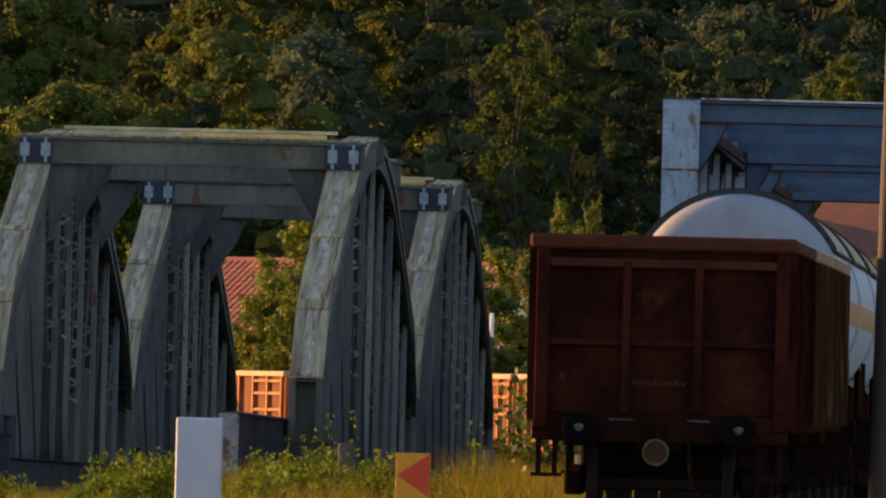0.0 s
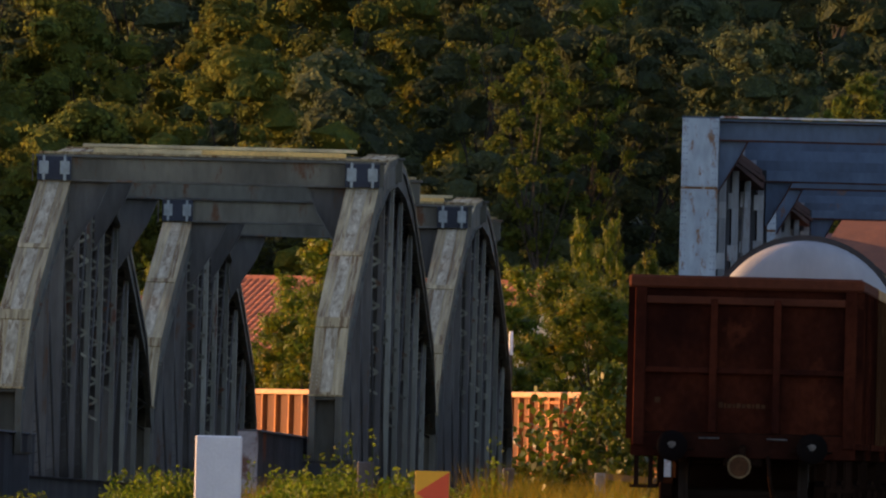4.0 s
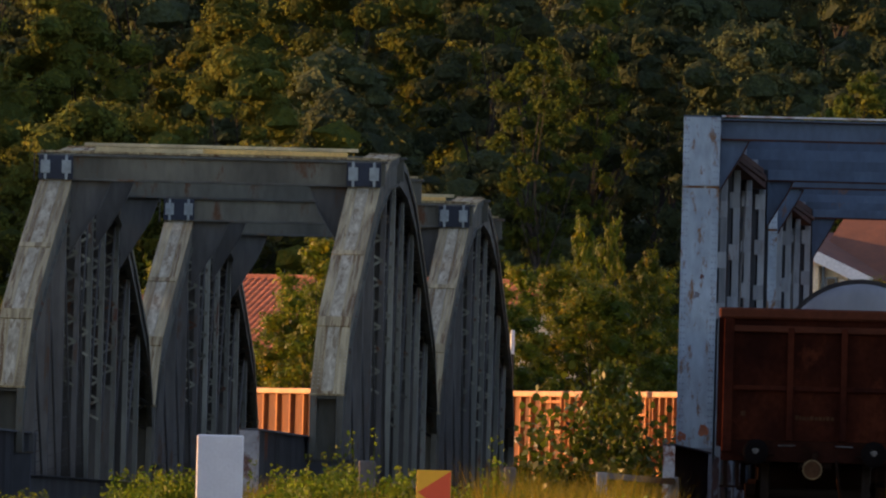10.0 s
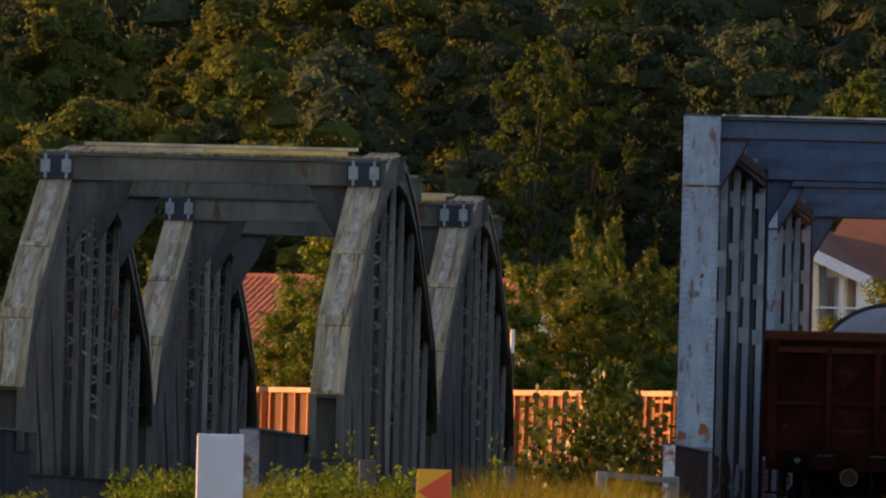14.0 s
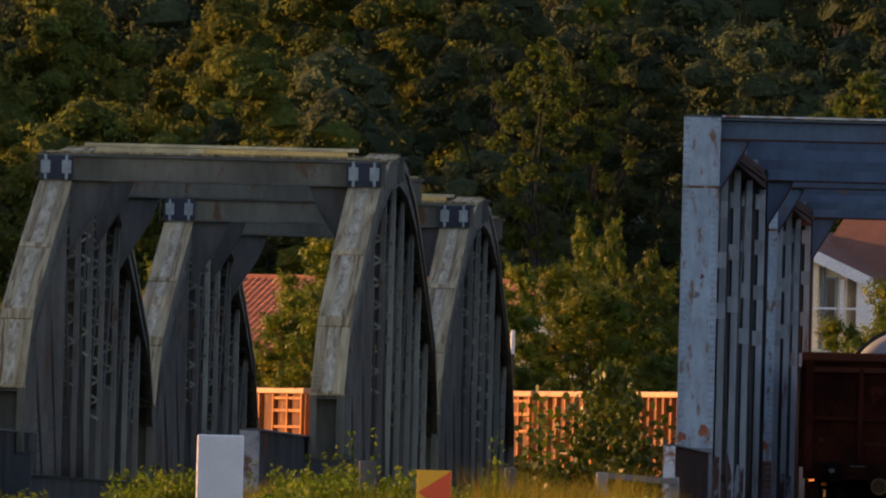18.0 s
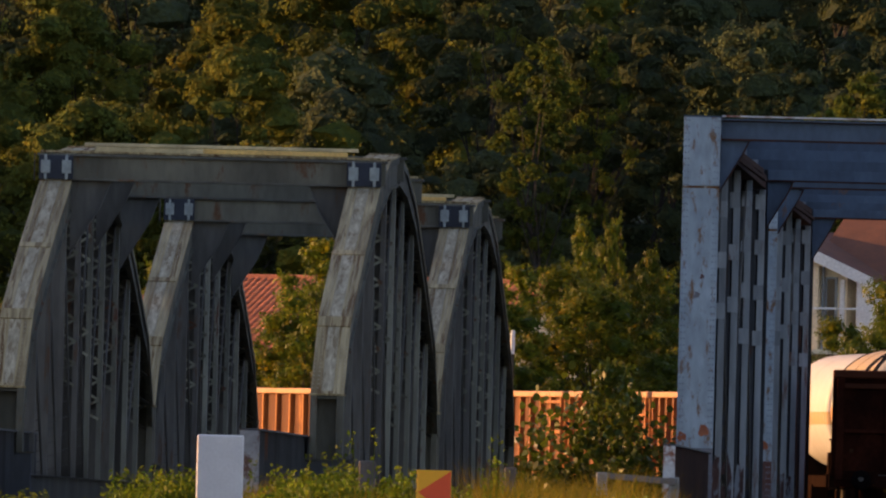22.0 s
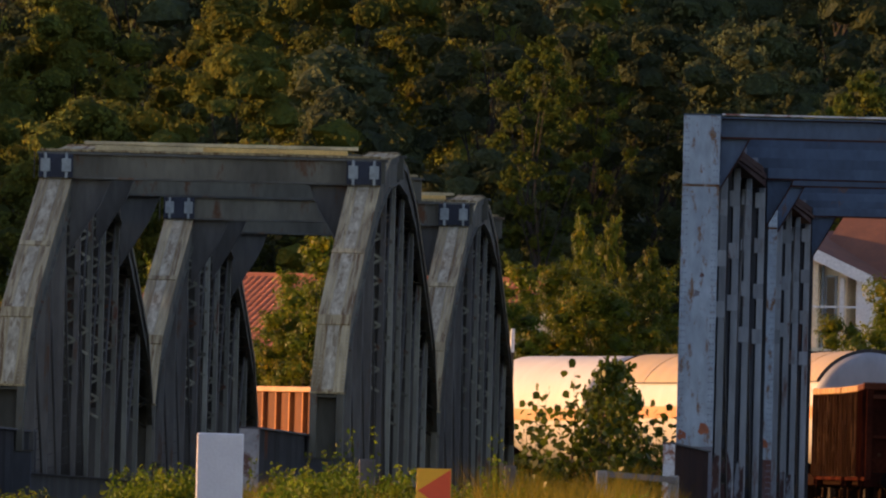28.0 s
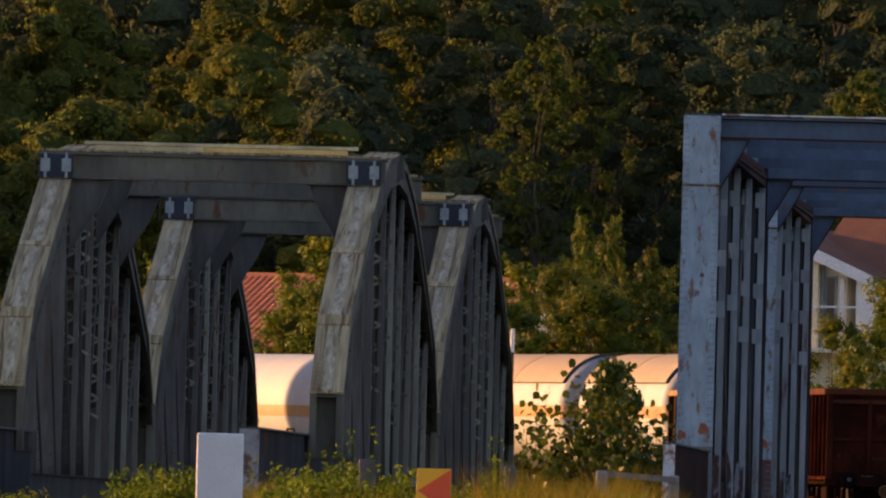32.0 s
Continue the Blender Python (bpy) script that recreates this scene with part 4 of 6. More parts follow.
def build_gondola(paint, cope_paint, tail=False, panel=None, rib_paint=None, half=6.4):
    """An open box wagon, 12.8 m long unless told otherwise: its middle at y = 0, the rail's top at z = 0, its front towards +y."""
    L, W = half, 1.355
    g = thing("freight_wagon", "", "wagon")
    part("floor", Mesh().box(-W, W, -L, L, 1.20, 1.28), M_under, g)
    for s in (-1, 1):
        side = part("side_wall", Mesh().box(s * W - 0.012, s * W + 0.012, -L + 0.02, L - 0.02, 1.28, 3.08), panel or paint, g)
        # pressed ribs down the side
        for y in np.linspace(-L + 0.08, L - 0.08, 10):
            rib = Mesh().prism(((s * (W + 0.012), y - 0.062), (s * (W + 0.135), y - 0.055), (s * (W + 0.135), y + 0.055), (s * (W + 0.012), y + 0.062)), "z", 1.14, 3.06)
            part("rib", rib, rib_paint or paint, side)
        cope = Mesh().box(s * 1.40 - 0.085, s * 1.40 + 0.085, -L, L, 3.06, 3.205)
        part("coping", cope, cope_paint, side, bevel=0.02)
        part("side_sill", Mesh().box(s * W - 0.02, s * W + 0.06, -L, L, 1.06, 1.27), paint, g, bevel=0.01)
        if half < 6.3:
            # framed door bay at the rear
            for z0, z1 in ((2.12, 2.19), (2.56, 2.64), (2.90, 2.97)):
                part("door_rail", Mesh().box(min(s * (W + 0.012), s * (W + 0.115)), max(s * (W + 0.012), s * (W + 0.115)), -L + 0.15, -L + 2.85, z0, z1), rib_paint or paint, side)
        if not panel:
            part("mid_rail", Mesh().box(s * W + (0.012 if s > 0 else -0.05), s * W + (0.05 if s > 0 else -0.012), -L, L, 2.0, 2.06), paint, side)
        if not tail:
            for yy, ll, zz in ((-2.0, 1.3, 1.75), (0.3, 0.6, 1.85), (3.4, 0.9, 1.5)):
                part("marking", Mesh().box(s * (W + 0.0135) - 0.001, s * (W + 0.0135) + 0.001, yy - ll / 2, yy + ll / 2, zz, zz + 0.16), M_mark, side, "faded white marking bar")
    for f in (-1, 1):
        end = part("end_wall", Mesh().box(-W, W, f * L - 0.012, f * L + 0.012, 1.24, 3.05), paint, g)
        o = lambda d: sorted((f * L + f * 0.012, f * L + f * d))
        a, b = o(0.115)
        for x in (-0.40, 0.40):
            part("stile", Mesh().box(x - 0.045, x + 0.045, a, b, 1.24, 2.93), paint, end, bevel=0.008)
        for s in (-1, 1):
            a, b = o(0.10)
            part("corner_post", Mesh().box(s * 1.33 - 0.075, s * 1.33 + 0.075, a, b, 1.06, 3.06), paint, end, bevel=0.012)
            part("corner_gusset", Mesh().prism(((s * 1.25, 1.25), (s * 1.25, 1.52), (s * 0.98, 1.25)), "y", f * (L + 0.014), f * (L + 0.026)), paint, end)
        a, b = o(0.09)
        part("middle_rail", Mesh().box(-1.255, 1.255, a, b, 1.985, 2.055), paint, end, bevel=0.008)
        a, b = o(0.10)
        part("upper_rail", Mesh().box(-1.255, 1.255, a, b, 2.855, 2.95), cope_paint, end, bevel=0.01)
        a, b = sorted((f * (L - 0.06), f * (L + 0.105)))
        part("coping", Mesh().box(-1.487, 1.487, a, b, 3.05, 3.215), cope_paint, end, "worn rounded top coping", bevel=0.03)
        a, b = sorted((f * (L - 0.10), f * (L + 0.05)))
        part("headstock", Mesh().box(-1.36, 1.36, a, b, 0.92, 1.23), M_headstock, g, bevel=0.01)
        for s in (-1, 1):
            part("corner_plate", Mesh().box(s * 1.22 - 0.20, s * 1.22 + 0.20, f * (L + 0.053) - 0.003, f * (L + 0.053) + 0.003, 0.93, 1.22), paint, g, bevel=0.002)
            part("grab_iron", Mesh().rod((s * 0.30, f * (L + 0.12), 1.17), (s * 0.56, f * (L + 0.12), 1.165), 0.012, 6), M_glintworn, g, "worn grab iron")
        for s in (-1, 1):
            part("step", Mesh().box(s * 1.25 - 0.17, s * 1.25 + 0.17, f * L - 0.15, f * L + 0.15, 0.52, 0.56).box(s * 1.34 - 0.03, s * 1.34 + 0.03, f * L - 0.02, f * L + 0.02, 0.55, 1.0)
                 .box(s * 1.16 - 0.03, s * 1.16 + 0.03, f * L - 0.02, f * L + 0.02, 0.55, 1.0), M_under, g)
            part("handrail", Mesh().rod((s * 0.62, f * (L + 0.16), 1.02), (s * 1.12, f * (L + 0.16), 1.02), 0.014, 6).rod((s * 0.62, f * (L + 0.04), 1.02), (s * 0.62, f * (L + 0.16), 1.02), 0.014, 6)
                 .rod((s * 1.12, f * (L + 0.04), 1.02), (s * 1.12, f * (L + 0.16), 1.02), 0.014, 6), M_under, g)
        part("brake_hose", Mesh().rod((0.32, f * (L + 0.1), 0.95), (0.36, f * (L + 0.22), 0.6), 0.025, 8).rod((0.36, f * (L + 0.22), 0.6), (0.40, f * (L + 0.16), 0.42), 0.025, 8), M_under, g)
    build_buffers(g, ((-1, -L), (1, L)))
    part("underframe", Mesh().box(-0.25, 0.25, -L, L, 0.82, 1.2).box(-1.2, -1.08, -L, L, 0.95, 1.2).box(1.08, 1.2, -L, L, 0.95, 1.2)
         .box(-1.0, 1.0, -1.2, 1.2, 0.5, 0.9), M_under, g, bevel=0.02)
    for y in (-4.5, 4.5):
        build_bogie(g, y)
    if tail:
        y = -L - 0.02
        disc = Mesh().lathe([(0.0, y - 0.50), (0.135, y - 0.50), (0.135, y - 0.485), (0.0, y - 0.485)], 24, z=0.815)
        disc.v = [(x - 0.03, a, z) for x, a, z in disc.v]
        d = part("tail_disc", disc, M_disc, g, "round faded tail marker disc", smooth=True)
        ring = Mesh().lathe([(0.125, y - 0.506), (0.150, y - 0.506), (0.150, y - 0.48), (0.125, y - 0.48), (0.125, y - 0.506)], 24, z=0.815)
        ring.v = [(x - 0.03, a, z) for x, a, z in ring.v]
        part("rim", ring, M_disc2, d, "worn pale rim", smooth=True)
        part("disc_bracket", Mesh().box(-0.06, 0.0, y - 0.48, y + 0.0, 0.86, 0.90), M_under, g)
        # faded lettering, too worn to read
        x = -0.32
        for w, hh in ((0.055, 0.07), (0.02, 0.06), (0.05, 0.05), (0.03, 0.05), (0.05, 0.06), (0.045, 0.05), (0.05, 0.055), (0.025, 0.05), (0.05, 0.06), (0.05, 0.05)):
            part("lettering", Mesh().box(x, x + w, -L - 0.0150, -L - 0.0135, 1.555, 1.555 + hh), M_disc, g, "faded lettering bar")
            x += w + 0.018
        part("lettering", Mesh().box(-1.13, -1.06, -L - 0.0150, -L - 0.0135, 1.60, 1.67), M_disc, g, "faded square mark")
    return g


def build_tank(shielded):
    """A tank wagon, 16.6 m over its buffers; its front towards +y."""
    R, ZC, L = 1.38, 2.73, 6.75
    t = thing("tank_wagon", "", "wagon")
    dome = [(R * max(math.cos(a), 0.0) ** 0.5, 0.42 * math.sin(a) ** 0.9) for a in np.linspace(0, math.pi / 2, 19)]
    barrel = part("barrel", Mesh().lathe([(R, -L), (R, L)], 56, z=ZC), M_white, t, smooth=True)
    for f in (-1, 1):
        profile = [(max(r, 0.001), L + h) for r, h in dome]
        part("end_dome", Mesh().lathe([(r, f * y) for r, y in profile[::f]], 56, z=ZC), M_dome if shielded else M_white, t, "domed end, its shade put into a blue-grey tone" if shielded else "", smooth=True)
    # coloured band at mid height, on both sides and round the ends
    band_paint = M_band if shielded else M_bandpale
    low = 0.0 if shielded else 0.07      # the bare tank's band sits a little lower
    for a0, a1 in ((-0.17 - low, 0.05 - low), (math.pi - 0.05 + low, math.pi + 0.17 + low)):
        m = Mesh().lathe([(r + 0.004, y) for r, y in [(R, -L), (R, L)]], 4, z=ZC, a0=a0, a1=a1)
        part("band", m, band_paint, barrel, "orange band round the tank")
    for f in (-1, 1):
        strip = Mesh()
        vs, k = [], 33
        for zz in (ZC - 0.23 - 1.4 * low, ZC + 0.07 - 1.4 * low):
            for u in np.sin(np.linspace(-math.pi / 2, math.pi / 2, k)):
                rr = math.sqrt(max(R * R - (zz - ZC) ** 2, 0)) * u * 0.9999
                rad = min(math.hypot(rr, zz - ZC), R * 0.9999)
                vs.append((rr * 1.006, f * (L + 0.42 * (1 - (rad / R) ** 4) ** 0.45 + 0.022), zz))
        strip.add(vs, [(i, i + 1, i + 1 + k, i + k) for i in range(k - 1)])
        part("end_band", strip, band_paint, barrel, "orange band round the tank", smooth=True)
    for y in (-5.2, -2.6, 0.0, 2.6, 5.2):
        part("weld_ring", Mesh().lathe([(R + 0.001, y - 0.02), (R + 0.006, y), (R + 0.001, y + 0.02)], 56, z=ZC), M_white, barrel, smooth=True)
    if shielded:
        RS = 1.43
        lo = math.asin((3.41 - ZC) / RS)
        prof = [(RS, -L + 0.02), (RS, L - 0.02), (RS - 0.012, L - 0.02), (RS - 0.012, -L + 0.02), (RS, -L + 0.02)]
        sh = part("sun_shield", Mesh().lathe(prof, 40, z=ZC, a0=lo, a1=math.pi - lo), M_shield, t, "buff sheet-metal sun shield over the barrel", smooth=True)
        for f in (-1, 1):
            y = f * (L - 0.02)
            # shadow under the overhanging end is put into a dark rim
            rim = Mesh().lathe([(RS + 0.025, y - 0.05), (RS + 0.025, y + 0.05), (RS - 0.07, y + 0.05), (RS - 0.07, y - 0.05), (RS + 0.025, y - 0.05)], 40, z=ZC, a0=lo, a1=math.pi - lo)
            part("shield_rim", rim, M_edge, sh, "rim darkened as the shadow under the shield's end", smooth=True)
        for s in (-1, 1):
            x = s * RS * math.cos(lo)
            part("shield_edge", Mesh().box(x - 0.02, x + 0.02, -L, L, 3.38, 3.41), M_edge, sh)
        for y in (0.0,):
            part("seam", Mesh().lathe([(RS + 0.001, y - 0.03), (RS + 0.010, y - 0.03), (RS + 0.010, y + 0.03), (RS + 0.001, y + 0.03)], 40, z=ZC, a0=lo, a1=math.pi - lo), M_shield, sh)
    else:
        part("seam", Mesh().lathe([(R + 0.001, -0.03), (R + 0.008, 0), (R + 0.001, 0.03)], 56, z=ZC), M_white, barrel)
    # saddles, frame, walkway, ladder
    for y in (-4.6, 4.6):
        part("saddle", Mesh().box(-1.1, 1.1, y - 0.25, y + 0.25, 1.05, 1.75), M_under, t)
        build_bogie(t, y)
    part("underframe", Mesh().box(-0.28, 0.28, -7.68, 7.68, 0.85, 1.2).box(-1.15, -1.03, -7.68, 7.68, 0.93, 1.2).box(1.03, 1.15, -7.68, 7.68, 0.93, 1.2), M_under, t, bevel=0.01)
    for f in (-1, 1):
        part("headstock", Mesh().box(-1.36, 1.36, f * 7.66 - 0.06, f * 7.66 + 0.06, 0.92, 1.24), M_under, t, bevel=0.01)
        part("end_platform", Mesh().box(-1.3, 1.3, min(f * 6.95, f * 7.66), max(f * 6.95, f * 7.66), 1.25, 1.28), M_under, t)
    for f in (-1, 1):
        for s in (-1, 1):
            part("end_strut", Mesh().beam((s * 1.12, f * 7.5, 1.28), (s * 1.16, f * 6.55, 2.15), 0.07, 0.10), M_under, t)
            part("hand_post", Mesh().rod((s * 1.22, f * 7.45, 1.26), (s * 1.22, f * 7.45, 2.05), 0.022, 6).rod((s * 1.22, f * 7.45, 2.05), (s * 1.22, f * 6.75, 2.05), 0.022, 6), M_under, t)
    for s in (-1, 1):
        part("valve_box", Mesh().box(s * 1.0 - 0.2, s * 1.0 + 0.2, -0.5, 0.5, 0.62, 0.98), M_under, t, bevel=0.02)
    lad = Mesh()
    for x in (0.35, 0.75):
        lad.rod((x, -7.30, 1.28), (x, -7.22, 3.25), 0.022, 6)
    for z in np.arange(1.5, 3.2, 0.27):
        lad.rod((0.35, -7.28, z), (0.75, -7.28, z), 0.016, 6)
    part("ladder", lad, M_under, t)
    build_buffers(t, ((-1, -7.68), (1, 7.68)))
    return t


SPEED = 9.0906
cars = []          # (thing, metres from the train's tail, half of the bogies' spacing)
tail = build_gondola(M_ox, M_copedark, True)
tagged(tail, "dark red-brown open freight wagon with buffers and tail disc", group="wagons of the train")
cars.append((tail, 6.4, 4.5))
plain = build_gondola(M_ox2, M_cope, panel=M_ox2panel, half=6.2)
tagged(plain, "faded red-oxide open freight wagon with ribbed steel sides", group="wagons of the train")
dark = build_gondola(M_ox, M_copemid, panel=M_oxside, rib_paint=M_oxside)
tagged(dark, "dark red-brown open freight wagon with ribbed steel sides", group="wagons of the train")
cars.append((dark, 6.4 + 14.04, 4.5))
cars.append((copy_thing(dark, Matrix()), 6.4 + 28.08, 4.5))
tank = build_tank(True)
tagged(tank, "white tank wagon with orange band and buff sun shield", group="tank wagons of the train")
for i in range(3):
    cars.append((tank if i == 0 else copy_thing(tank, Matrix()), 49.8 + 16.6 * i, 4.6))
bare = build_tank(False)
tagged(bare, "white tank wagon with pale orange band and no shield", group="tank wagons of the train")
cars.append((bare, 99.7, 4.6))
for i in range(25):
    cars.append((plain if i == 0 else copy_thing(plain, Matrix()), 108.1 + 6.815 + 13.63 * i, 4.5))

# ---------------------------------------------------------------- foliage


def leaves(name, centres, size, material, parent, rng, label="", aspect=0.6, droop=0.3, facing=None, unrest=0.28, rounded=False):
    """Many small leaves as one mesh: each a folded blade, four-cornered or rounded, at its own angle."""
    n = len(centres)
    c = np.asarray(centres, float)
    d = rng.normal(size=(n, 3))
    d[:, 2] -= droop
    d /= np.linalg.norm(d, axis=1)[:, None]
    if facing is not None:
        # the blade's face looks roughly out of its clump
        w = facing + rng.normal(size=(n, 3)) * unrest
        d -= w * (np.sum(d * w, 1) / np.sum(w * w, 1))[:, None]
        d /= np.linalg.norm(d, axis=1)[:, None] + 1e-9
        s = np.cross(w, d)
    else:
        s = np.cross(d, rng.normal(size=(n, 3)))
    s /= np.linalg.norm(s, axis=1)[:, None] + 1e-9
    k = (size * rng.uniform(0.6, 1.35, n))[:, None]
    up = np.cross(s, d)
    if rounded:
        rim = ((-0.5, 0.0), (-0.32, 0.42), (0.05, 0.5), (0.5, 0.0), (0.05, -0.5), (-0.32, -0.42))
    else:
        rim = ((-0.5, 0.0), (0.0, 0.5), (0.5, 0.0), (0.0, -0.5))
    v = np.stack([c + d * k * p + s * k * aspect * q + up * k * 0.16 * abs(q) for p, q in rim], 1).reshape(-1, 3)
    r = len(rim)
    me = bpy.data.meshes.new(name)
    me.vertices.add(r * n)
    me.vertices.foreach_set("co", v.ravel())
    me.loops.add(r * n)
    me.loops.foreach_set("vertex_index", np.arange(r * n))
    me.polygons.add(n)
    me.polygons.foreach_set("loop_start", np.arange(n) * r)
    me.polygons.foreach_set("loop_total", np.full(n, r))
    me.update()
    me.validate()
    me.materials.append(material)
    ob = new(name, me)
    ob.parent = parent
    if label:
        tagged(ob, label)
    return ob


def lump(subdivisions=2):
    bm = bmesh.new()
    bmesh.ops.create_icosphere(bm, subdivisions=subdivisions, radius=1.0)
    v = np.array([tuple(p.co) for p in bm.verts])
    f = [tuple(p.index for p in g.verts) for g in bm.faces]
    bm.free()
    return v, f


LUMP_V, LUMP_F = lump(1)


def tree(name, label, height, spread, rng, material, leaf, count, clumps=26, base=0.25, category="tree", group="", lean=0.0, ragged=0.5, puff=(0.10, 0.19), fill=0.86, unrest=0.28, shell=0.38, rounded=False):
    """A tapered trunk with limbs; its crown is clumps of leaves round the limbs' ends, with gaps between."""
    t = thing(name, label, category, group=group)
    trunk = Mesh()
    pts = [Vector((0, 0, -0.4))]
    for i in range(1, 6):
        z = height * 0.66 * i / 5
        pts.append(Vector((rng.normal() * 0.04 * height * i / 5 + lean * z, rng.normal() * 0.03 * height * i / 5, z)))
    r0 = height * 0.016 + 0.03
    for i in range(5):
        trunk.rod(pts[i], pts[i + 1], r0 * (1 - i / 5.6), 7, r0 * (1 - (i + 1) / 5.6), caps=False)
    cs, limbs = [], Mesh()
    for i in range(clumps):
        h = base + (1 - base) * ((i + rng.uniform(0, 1)) / clumps)
        a = i * 2.4 + rng.uniform(-0.5, 0.5)
        w = spread * 0.5 * (math.sin(math.pi * min(max((h - base) / (1 - base) * 0.86 + 0.12, 0), 1)) ** 0.7)
        r = w * math.sqrt(rng.uniform(0.25, 1.0)) * rng.uniform(1 - ragged * 0.4, 1 + ragged * 0.35)
        tip = Vector((r * math.cos(a) + lean * h * height, r * math.sin(a), height * h))
        k = min(max(h * 0.72 / 0.66 * 5 * 0.8, 0.4), 4.6)
        root = pts[int(k)].lerp(pts[int(k) + 1], k - int(k))
        if i % 3 == 0:
            limbs.rod(root, root.lerp(tip, 0.85), r0 * 0.14, 5, r0 * 0.04, caps=False)
        cs.append((tip, spread * rng.uniform(*puff)))
    part("trunk", trunk, M_bark, t, smooth=True)
    tagged(part("branchwork", limbs, M_bark, t), kind="stuff")
    out, face = [], []
    per = count // len(cs)
    for i0, (tip, r) in enumerate(cs):
        u = rng.normal(size=(per, 3))
        u /= np.linalg.norm(u, axis=1)[:, None]
        rad = r * (1 - shell + shell * rng.uniform(0, 1, per)) * (1 + 0.22 * np.sin(5 * u[:, 0] + 3 * i0) * np.cos(4 * u[:, 2]))
        p = u * rad[:, None] * np.array([1.15, 1.15, 0.8]) + np.array(tip)
        out.append(p)
        face.append(u + np.array([0, 0, 0.25]))
        # twigs that stick out of the clump
        q = rng.normal(size=3)
        q[2] = abs(q[2]) * 0.8
        q /= np.linalg.norm(q)
        m = max(per // 9, 3)
        face.append(np.repeat(q[None], m, 0))
        out.append(np.array(tip) + q * (np.linspace(0.8, 1.7, m) * r)[:, None] + rng.normal(size=(m, 3)) * r * 0.13)
    # the dense inner foliage of each clump, behind its outer leaves
    core = Mesh()
    for i0, (tip, r) in enumerate(cs):
        k = np.array([0.80 + 0.55 * noise.noise(Vector(p) * 1.9 + Vector((i0 * 3.1, 0, 0))) for p in LUMP_V])
        core.add(LUMP_V * k[:, None] * np.array([1.15, 1.15, 0.8]) * r * fill + np.array(tip), LUMP_F)
    tagged(part("inner_foliage", core, material, t, smooth=True), kind="stuff")
    leaves("crown", np.concatenate(out), leaf, material, t, rng, facing=np.concatenate(face), unrest=unrest, rounded=rounded)
    return t


rng = np.random.default_rng(11)


def at(x, y, sink=0.0, turn=0.0, size=1.0):
    return pose(x, y, float(ground_z(x, y)) - sink, 0, 0, turn) @ Matrix.Diagonal((size, size, size, 1))


def place(ob, m):
    ob.matrix_basis = m
    return ob


